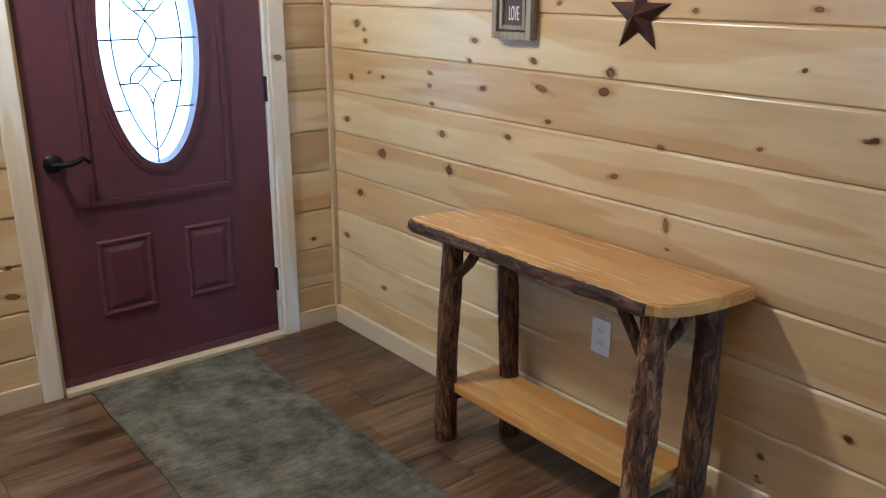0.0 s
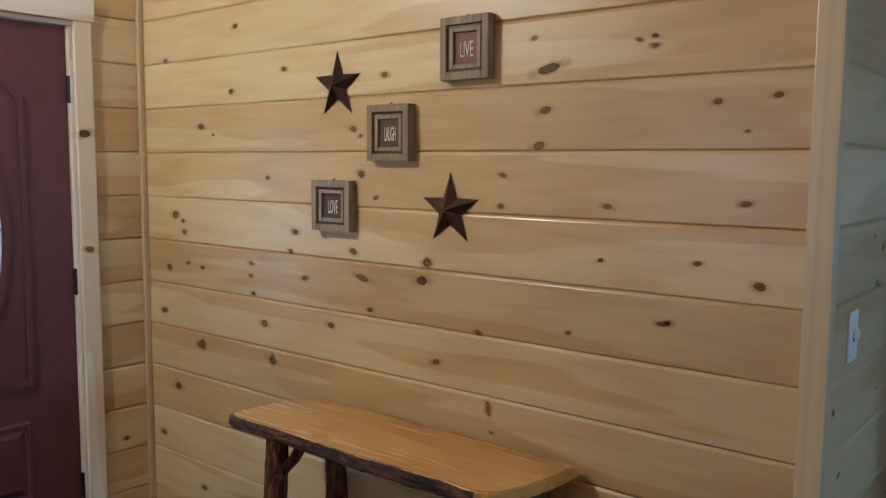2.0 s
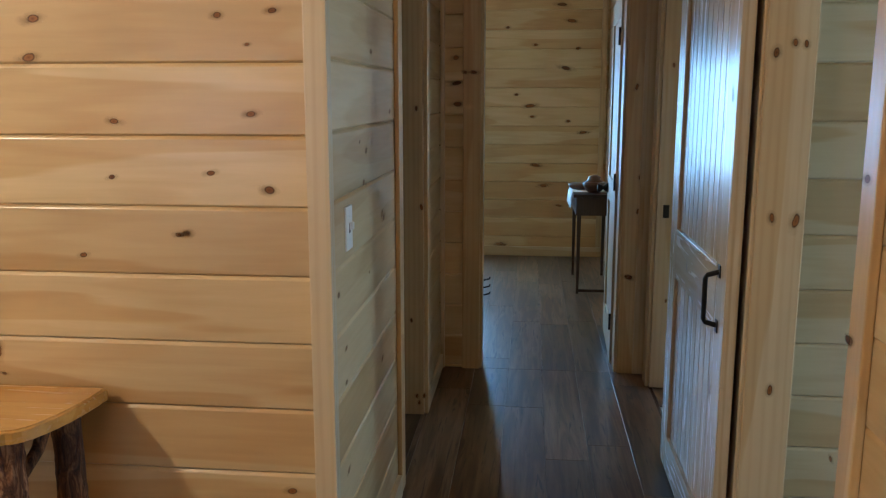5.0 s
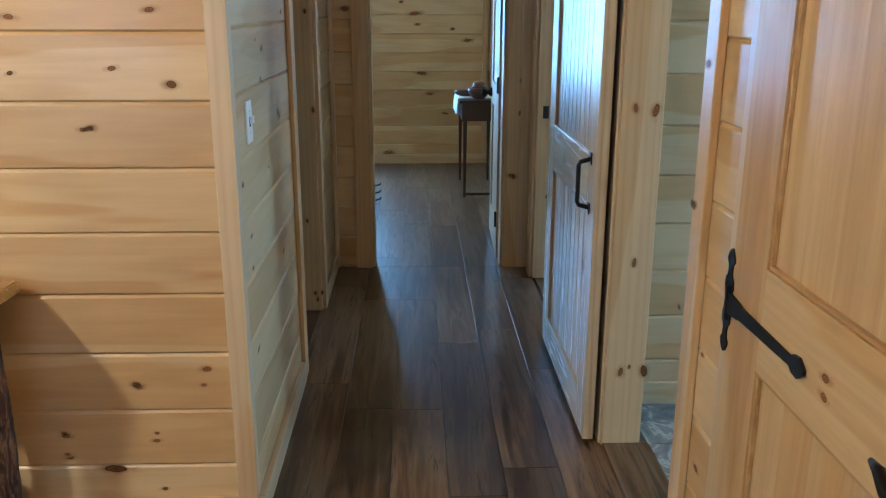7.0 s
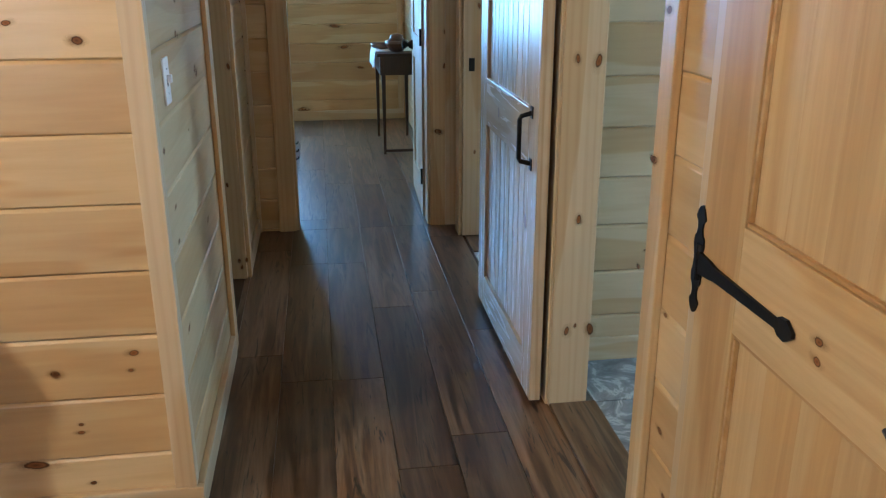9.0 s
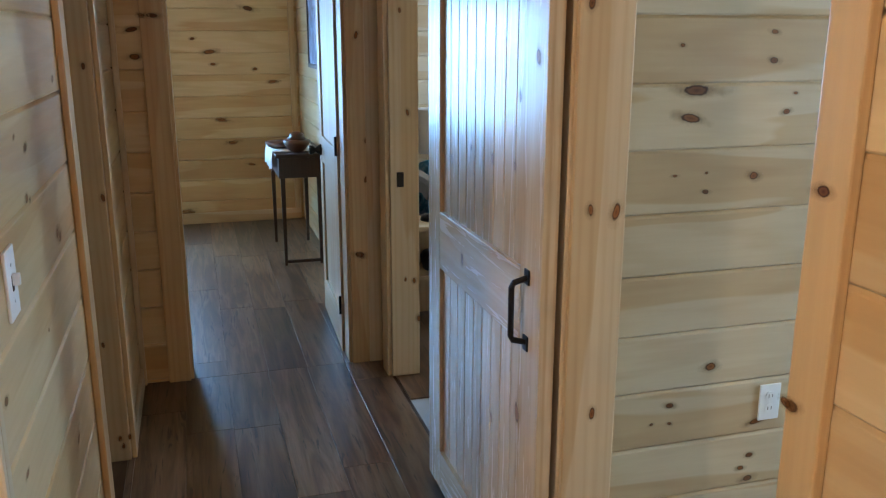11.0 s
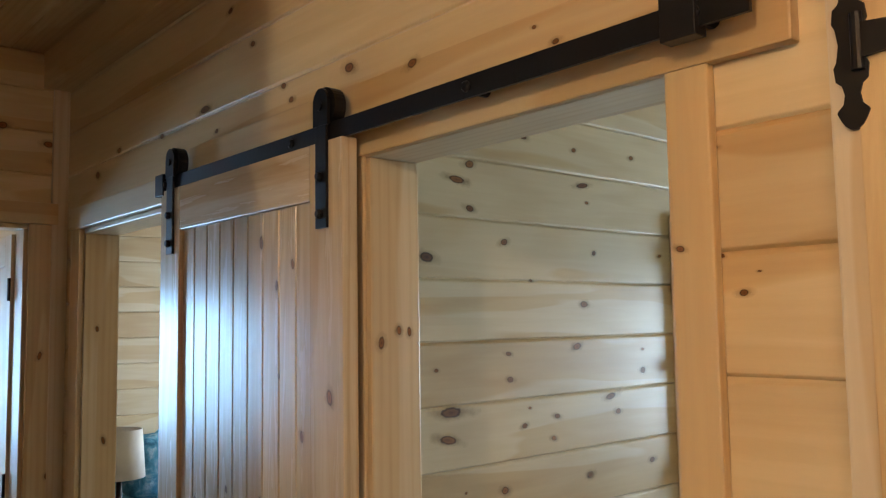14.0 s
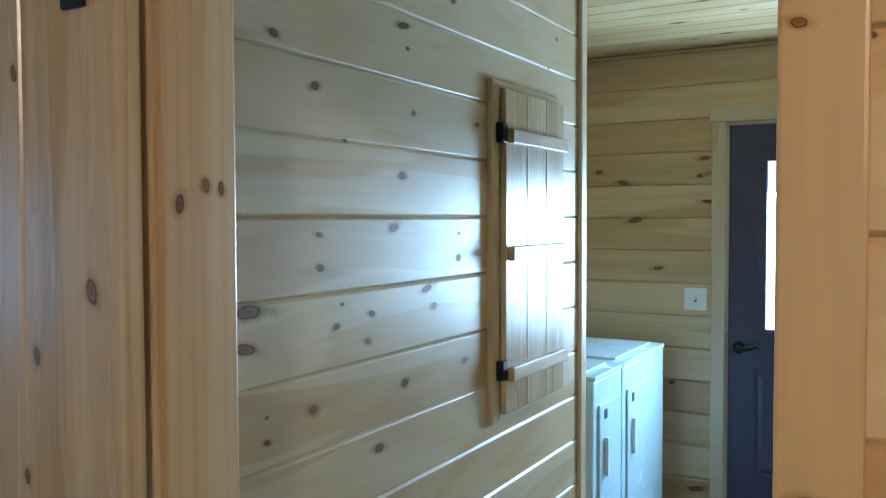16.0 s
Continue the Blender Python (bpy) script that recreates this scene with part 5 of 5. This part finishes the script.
def table_lamp():
    t = thing("table_lamp", (1.50, 2.97, 0.565), "table lamp with a white drum shade on the nightstand", "table lamp")
    x, y, z = 1.50, 2.96, 0.566
    bm = bmesh.new()
    tube(bm, [(x, y, z), (x, y, z + 0.02), (x, y, z + 0.03), (x, y, z + 0.12), (x, y, z + 0.22), (x, y, z + 0.40)], [0.075, 0.07, 0.02, 0.035, 0.016, 0.010], 24)
    part("base", bm, black, t, "dark turned lamp base", True)
    bm = bmesh.new()
    n = 32
    rings = []
    for r, h in ((0.115, 0.93), (0.10, 1.15), (0.097, 1.15), (0.112, 0.93)):
        rings.append([bm.verts.new((x + r * math.cos(2 * math.pi * k / n), y + r * math.sin(2 * math.pi * k / n), h)) for k in range(n)])
    for a, b in zip(rings, rings[1:] + rings[:1]):
        for k in range(n):
            bm.faces.new((a[k], a[(k + 1) % n], b[(k + 1) % n], b[k]))
    bmesh.ops.recalc_face_normals(bm, faces=bm.faces[:])
    part("shade", bm, shade_mat, t, "white linen drum shade", True)


table_lamp()


def small_basket():
    bm = bmesh.new()
    tube(bm, [(1.50, 2.93, 0.3005), (1.50, 2.93, 0.31), (1.50, 2.93, 0.38), (1.50, 2.93, 0.40)], [0.06, 0.07, 0.085, 0.07], 20)
    tagged(mesh_object("trinket_pot", bm, black, None, "", True), "small dark pot on the nightstand shelf", "pot")


small_basket()

# knots: along the wall, height, radius
KNOTS_NORTH = [(-1.994, 1.988, 0.01), (-2.43, 1.9, 0.009), (-2.023, 1.765, 0.01), (-2.207, 1.645, 0.013), (-2.136, 1.614, 0.006), (-1.827, 1.463, 0.008), (-2.387, 1.312, 0.016), (-2.338, 1.291, 0.009), (-2.33, 1.248, 0.011), (-2.437, 1.103, 0.012), (-2.309, 1.13, 0.007), (-2.217, 1.12, 0.009), (-1.926, 1.16, 0.008), (-1.928, 1.115, 0.008), (-1.915, 1.053, 0.008), (-1.643, 1.133, 0.011), (-1.411, 1.238, 0.012), (-1.374, 1.158, 0.018), (-1.127, 1.172, 0.015), (-1.108, 1.228, 0.013), (-1.34, 1.061, 0.009), (-2.479, 0.928, 0.014), (-1.856, 0.952, 0.014), (-1.517, 0.989, 0.013), (-2.237, 0.823, 0.016), (-1.817, 0.826, 0.014), (-1.071, 0.938, 0.01), (-0.92, 1.045, 0.008)]
KNOTS_NORTH_MID = [(-2.394, 0.634, 0.016), (-2.506, 0.421, 0.012), (-0.869, 0.768, 0.005), (-0.629, 1.084, 0.007), (-0.373, 1.139, 0.007), (-0.291, 1.291, 0.008), (-0.148, 1.251, 0.01), (-0.186, 1.431, 0.008), (-0.526, 1.413, 0.008), (-0.847, 1.402, 0.008), (-0.842, 1.486, 0.008), (-0.729, 1.564, 0.012), (-0.71, 1.654, 0.012), (-0.702, 1.759, 0.022), (-0.748, 1.839, 0.007), (-1.277, 1.778, 0.01), (-1.737, 1.825, 0.01), (-1.41, 1.62, 0.009), (-1.38, 1.599, 0.007), (-1.375, 1.481, 0.012), (-1.315, 1.41, 0.007), (-1.687, 1.284, 0.011), (-1.711, 1.218, 0.008), (-0.257, 1.658, 0.008), (-0.126, 1.667, 0.008), (-0.189, 1.591, 0.005), (-0.413, 1.816, 0.007), (-0.412, 1.794, 0.007), (-0.453, 1.81, 0.006), (-0.541, 1.279, 0.006)]
KNOTS_NORTH_LOW = [(-0.381, 1.139, 0.006), (-0.313, 0.435, 0.009), (-0.117, 0.48, 0.01), (-0.129, 0.432, 0.005), (-0.527, 0.289, 0.007), (-0.27, 0.286, 0.005), (-0.273, 0.263, 0.007), (-0.526, 0.224, 0.005), (-0.397, 0.176, 0.023), (-0.263, 0.109, 0.007), (-2.509, 0.423, 0.012), (-2.235, 0.257, 0.012), (-0.31, 0.429, 0.009), (-0.523, 0.281, 0.008), (-0.521, 0.214, 0.007), (-1.479, 0.482, 0.01), (-1.487, 0.34, 0.01), (-0.362, 1.143, 0.008)]
KNOTS_HALL_LEFT = [(0.45, 1.318, 0.008), (0.721, 1.087, 0.012), (0.062, 0.982, 0.009), (0.136, 0.821, 0.007), (0.132, 0.729, 0.007), (0.137, 0.479, 0.009), (0.668, 0.623, 0.009), (0.433, 1.223, 0.005), (0.356, 1.348, 0.005), (0.466, 0.956, 0.004), (0.445, 1.319, 0.008), (0.405, 1.231, 0.008), (0.544, 1.601, 0.008), (0.867, 1.423, 0.008), (0.694, 1.102, 0.011)]
KNOTS_JAMB = [(1.132, 1.145, 0.008), (1.195, 1.138, 0.013), (1.159, 0.653, 0.01), (1.138, 0.273, 0.01), (1.217, 0.276, 0.016), (1.166, 0.291, 0.006), (1.114, 1.586, 0.01), (1.161, 1.612, 0.007), (1.189, 1.608, 0.007)]
KNOTS_BATH = [(1.62, 2.027, 0.019), (1.67, 2.077, 0.012), (1.668, 1.948, 0.01), (1.505, 1.803, 0.016), (1.804, 1.859, 0.012), (2.216, 1.842, 0.008), (1.913, 1.747, 0.005), (2.16, 1.676, 0.013), (1.534, 1.496, 0.006), (1.811, 1.531, 0.008), (1.817, 1.456, 0.009), (2.12, 1.543, 0.013), (2.46, 1.452, 0.012), (2.464, 1.523, 0.006), (1.584, 1.38, 0.026), (1.572, 1.307, 0.021), (1.874, 1.318, 0.009), (2.018, 1.334, 0.009), (1.897, 1.368, 0.005), (2.28, 1.376, 0.017), (2.318, 1.325, 0.01), (2, 1.269, 0.009), (2.165, 1.138, 0.008), (2.496, 1.147, 0.01), (2.13, 2.173, 0.009), (2.434, 2.182, 0.01), (2.168, 2.061, 0.017), (2.188, 2.006, 0.006)]
KNOTS_BATH_LOW = [(1.894, 2.188, 0.012), (2.691, 2.284, 0.01), (2.934, 2.319, 0.01), (1.787, 1.143, 0.012), (1.636, 1.105, 0.008), (1.635, 1.157, 0.004), (1.538, 1.153, 0.005), (2.167, 1.139, 0.013), (2.047, 0.996, 0.014), (2.582, 1.847, 0.007), (3.136, 2.1, 0.006), (3.212, 2.216, 0.007), (2.661, 1.727, 0.015), (1.7, 0.584, 0.014), (1.574, 0.477, 0.01), (1.517, 0.424, 0.005), (1.576, 0.42, 0.005), (1.864, 0.276, 0.009), (1.837, 0.236, 0.008), (1.866, 0.197, 0.012), (1.878, 0.388, 0.017)]
KNOTS_EAST = [(-0.4, 1.866, 0.004), (-0.435, 1.662, 0.006), (-0.404, 1.714, 0.004), (-0.459, 1.69, 0.002), (0.779, 2.22, 0.009), (0.742, 2.177, 0.009), (0.938, 2.37, 0.008), (1.225, 2.25, 0.021), (1.533, 2.227, 0.01), (1.148, 2.173, 0.008), (1.908, 2.243, 0.011), (2.124, 2.186, 0.014), (1.068, 2.498, 0.009), (-0.43, 0.692, 0.006), (-0.456, 0.421, 0.009), (-0.507, 0.281, 0.01)]
KNOTS_HEADER = [(-0.135, 2.084, 0.006), (-0.089, 2.121, 0.004), (0.457, 2.184, 0.013), (0.239, 2.14, 0.011)]
KNOTS_CASING = [(-0.352, 1.726, 0.005), (-0.363, 1.325, 0.01), (-0.348, 1.017, 0.01), (-0.336, 1.017, 0.008), (-0.305, 0.76, 0.006)]
KNOTS_END = [(0.171, 2.408, 0.012), (0.348, 2.355, 0.012), (0.593, 2.329, 0.015), (0.857, 2.407, 0.015), (1.024, 2.352, 0.013), (1.052, 2.283, 0.013), (0.73, 2.236, 0.015), (0.185, 2.145, 0.01), (0.68, 2.198, 0.01), (0.776, 2.501, 0.013), (0.082, 1.669, 0.012), (0.087, 1.54, 0.017), (0.09, 1.432, 0.015), (0.171, 1.595, 0.017), (0.129, 1.595, 0.01), (1, 0.533, 0.015)]
KNOTS_FAR = [(0.254, 2.082, 0.014), (0.819, 2.135, 0.028), (0.779, 1.723, 0.03), (0.504, 1.929, 0.014), (0.882, 1.895, 0.014), (0.339, 1.488, 0.014), (0.463, 1.387, 0.03), (0.485, 1.291, 0.014), (0.813, 1.251, 0.014), (0.949, 1.153, 0.019), (0.529, 0.843, 0.024), (0.606, 0.663, 0.024), (0.746, 0.476, 0.019), (0.235, 0.098, 0.019), (0.732, 2.277, 0.028), (0.524, 0.852, 0.027), (0.599, 0.66, 0.022), (0.195, 0.106, 0.03), (0.947, 1.145, 0.022)]
KNOTS_BARN = [(0.597, 1.92, 0.01), (0.769, 1.823, 0.011), (0.625, 1.763, 0.008), (1.126, 1.163, 0.01), (0.773, 1.214, 0.01), (0.613, 1.216, 0.007), (0.945, 1.221, 0.006), (0.458, 1.476, 0.013), (0.696, 1.718, 0.007), (0.587, 1.382, 0.009), (0.688, 1.51, 0.004), (0.983, 0.891, 0.012), (0.749, 0.5, 0.009), (0.533, 0.614, 0.015), (1.036, 0.481, 0.008), (0.816, 0.017, 0.011), (1.129, -0.002, 0.01)]
KNOTS_PINE_DOOR = [(-1.005, 0.9, 0.008), (-1.007, 0.87, 0.007), (-1.238, 0.91, 0.009), (-0.984, 0.548, 0.004)]
KNOTS_WEST = [(-1.313, 0.422, 0.018), (-1.313, 0.527, 0.009), (-0.113, 0.404, 0.01), (-0.254, 1.618, 0.016), (-0.249, 1.181, 0.014)]

KNOTS_SIDE_JAMB = [(-0.010, 0.983, 0.010), (-0.058, 0.457, 0.007), (-0.033, 0.091, 0.008), (0.000, 0.094, 0.008), (-0.024, 0.061, 0.007), (-0.03, 1.42, 0.008)]
KNOTS_END_RIGHT = [(1.011, 0.527, 0.012), (1.040, 1.06, 0.009), (1.035, 0.884, 0.009), (1.005, 1.52, 0.010)]
KNOTS_BED_JAMB = [(1.205, 0.451, 0.009), (1.225, 0.270, 0.010), (1.165, 0.46, 0.007), (1.18, 1.20, 0.009), (1.15, 1.62, 0.008)]
KNOTS_BACK = [(1.09, 1.814, 0.014), (0.953, 1.755, 0.02), (0.522, 1.87, 0.02), (0.528, 1.784, 0.022), (0.471, 1.796, 0.018), (0.503, 1.647, 0.02), (0.887, 1.552, 0.024), (0.759, 1.298, 0.018), (0.685, 0.698, 0.013), (0.554, 0.15, 0.026)]
# spike knots, cut along the branch: along the wall, foot, head
SPIKES_NORTH = [(-0.880, 0.800, 0.868), (-1.813, 0.802, 0.858), (-2.223, 0.793, 0.856), (-1.106, 1.206, 1.246)]


def knots(parent, rows, face, off=0.0009, wide=1.3, upright=False):
    """Sets the eyes of a wall; face: 'y-' and so on, the way the wall looks, with its plane."""
    way, plane = face
    rng = random.Random(len(rows) * 7 + int(plane * 100))
    for a, z, r in rows:
        q = r * 3.2
        sx, sz = (q * rng.uniform(1.05, 1.05 * wide), q * rng.uniform(0.75, 0.95))
        if r > 0.0165 and not upright:
            sx, sz = sx * 1.15, sz * 0.62
        if upright:
            sx, sz = sz * 0.8, sx * 1.25
        turn = {"y-": 180, "x+": -90, "x-": 90}[way]
        place = (a, plane - off, z) if way == "y-" else (plane + (off if way == "x+" else -off), a, z)
        ob = new("knot", KNOT)
        ob.parent = parent
        ob.matrix_parent_inverse = parent.matrix_basis.inverted()
        ob.matrix_basis = Matrix.Translation(place) @ Matrix.Rotation(radians(turn), 4, "Z") @ Matrix.Rotation(radians(rng.uniform(-14, 14)), 4, "Y") @ Matrix.Diagonal((sx, q, sz, 1))


for a, z0, z1 in SPIKES_NORTH:
    ob = new("knot", KNOT)
    ob.parent = wall_a
    ob.matrix_parent_inverse = wall_a.matrix_basis.inverted()
    ob.matrix_basis = Matrix.Translation((a, -0.0011, (z0 + z1) / 2)) @ Matrix.Rotation(radians(180), 4, "Z") @ Matrix.Rotation(radians(6), 4, "Y") @ Matrix.Diagonal((0.024, 0.03, (z1 - z0) * 0.98, 1))
knots(wall_b3, KNOTS_BACK, ("x-", 4.75))
rng = random.Random(21)
for k in range(22):
    ob = new("knot", KNOT)
    ob.parent = bath_ceiling
    q = rng.uniform(0.025, 0.055)
    ob.matrix_basis = Matrix.Translation((rng.uniform(2.6, 4.7), rng.uniform(-0.6, 0.68), 2.4385)) @ Matrix.Rotation(radians(90), 4, "Z") @ Matrix.Rotation(radians(-90), 4, "X") @ Matrix.Diagonal((q * 1.6, q, q * 0.8, 1))
knots(wall_l, KNOTS_SIDE_JAMB, ("y-", 1.762), upright=True)
knots(wall_e, KNOTS_END_RIGHT, ("y-", YE - 0.018), upright=True)
knots(wall_r, KNOTS_BED_JAMB, ("y-", 2.252), upright=True)
for rows in (KNOTS_NORTH, KNOTS_NORTH_MID, KNOTS_NORTH_LOW):
    knots(wall_a, rows, ("y-", 0.0))
knots(wall_l, KNOTS_HALL_LEFT, ("x+", 0.0))
for rows in (KNOTS_BATH, KNOTS_BATH_LOW):
    knots(wall_b, rows, ("y-", YB))
knots(wall_r, KNOTS_EAST, ("x-", XR))
knots(wall_r, KNOTS_HEADER, ("x-", XR - 0.024))
knots(wall_r, KNOTS_CASING, ("x-", XR - 0.02))
knots(wall_e, KNOTS_END[:13], ("y-", YE))
knots(wall_e, KNOTS_END[13:], ("y-", YE - 0.018))
knots(wall_f, KNOTS_FAR, ("y-", 5.84))
knots(wall_d, KNOTS_WEST[:3], ("x+", XD))
knots(wall_d, KNOTS_WEST[3:], ("x+", XD + 0.018))
knots(wall_r, KNOTS_JAMB, ("y-", 0.402), upright=True)
barn = bpy.data.objects["barn_door"]
knots(barn, [k for k in KNOTS_BARN if 0.545 < k[0] < 1.255 and (k[1] > 0.99 or 0.165 < k[1] < 0.795)], ("x-", 1.034), upright=True)
knots(barn, [k for k in KNOTS_BARN if not (0.545 < k[0] < 1.255 and (k[1] > 0.99 or 0.165 < k[1] < 0.795))], ("x-", 1.022), upright=True)
knots(bpy.data.objects["pine_door"], KNOTS_PINE_DOOR, ("x-", XR - 0.022))

# backdrops of bright day behind the glass
for lo, hi in (((-3.9, -3.0, -0.4), (-3.85, 2.6, 3.2)), ((6.2, -2.5, -0.4), (6.25, 2.5, 3.2)), ((-3.2, 7.2, -0.4), (1.6, 7.25, 3.4)), ((-4.5, -6.3, -0.4), (2.8, -6.25, 3.2)), ((5.0, 2.4, -0.4), (5.05, 5.5, 3.2))):
    tagged(mesh_object("backdrop", a_box(lo, hi), sky_glow), "bright hazy daylight outside", "backdrop", "", "structure")

# bathroom tiles
def slate():
    n = Nodes("grey_slate_tile")
    co = n.coords((1, 1, 1))
    a = n.noise(co, 7, 6, 0.6, 1.5)
    c = n.ramp(a, [(0.35, (0.10, 0.115, 0.13)), (0.5, (0.20, 0.22, 0.24)), (0.56, (0.42, 0.45, 0.48)), (0.62, (0.17, 0.19, 0.21)), (0.75, (0.26, 0.28, 0.30))])
    n.bump(a, 0.15, 0.004)
    return n.finish(c, 0.3)


slate_mat = slate()


def tile_mesh(w, l):
    bm = bmesh.new()
    box(bm, (0.003, 0.003, -0.008), (w - 0.003, l - 0.003, 0.0))
    me = bpy.data.meshes.new("tile")
    bm.normal_update()
    bm.to_mesh(me)
    bm.free()
    me.materials.append(slate_mat)
    return me


TILE = tile_mesh(0.305, 0.305)
for i in range(12):
    for j in range(8):
        ob = new("tile", TILE)
        ob.parent = bath_floor
        ob.location = (1.25 + 0.305 * i, -1.735 + 0.305 * j + 0.008, 0.0)
trim("floor_strip", (XR - 0.01, -0.316, 0.0), (XR + 0.15, 0.401, 0.012), "y", "dark wood floor strip under the barn door opening", {"y": floor_wood})

floor_planks(floor, -2.72, 0.010, -4.6, 0.02, 11)
floor_planks(floor, -2.38, 0.010, 0.10, YE, 14)
floor_planks(floor, 0.010, XR + 0.02, -4.6, YE, 12)
floor_planks(floor, -0.35, 1.15, YE, 5.86, 13)
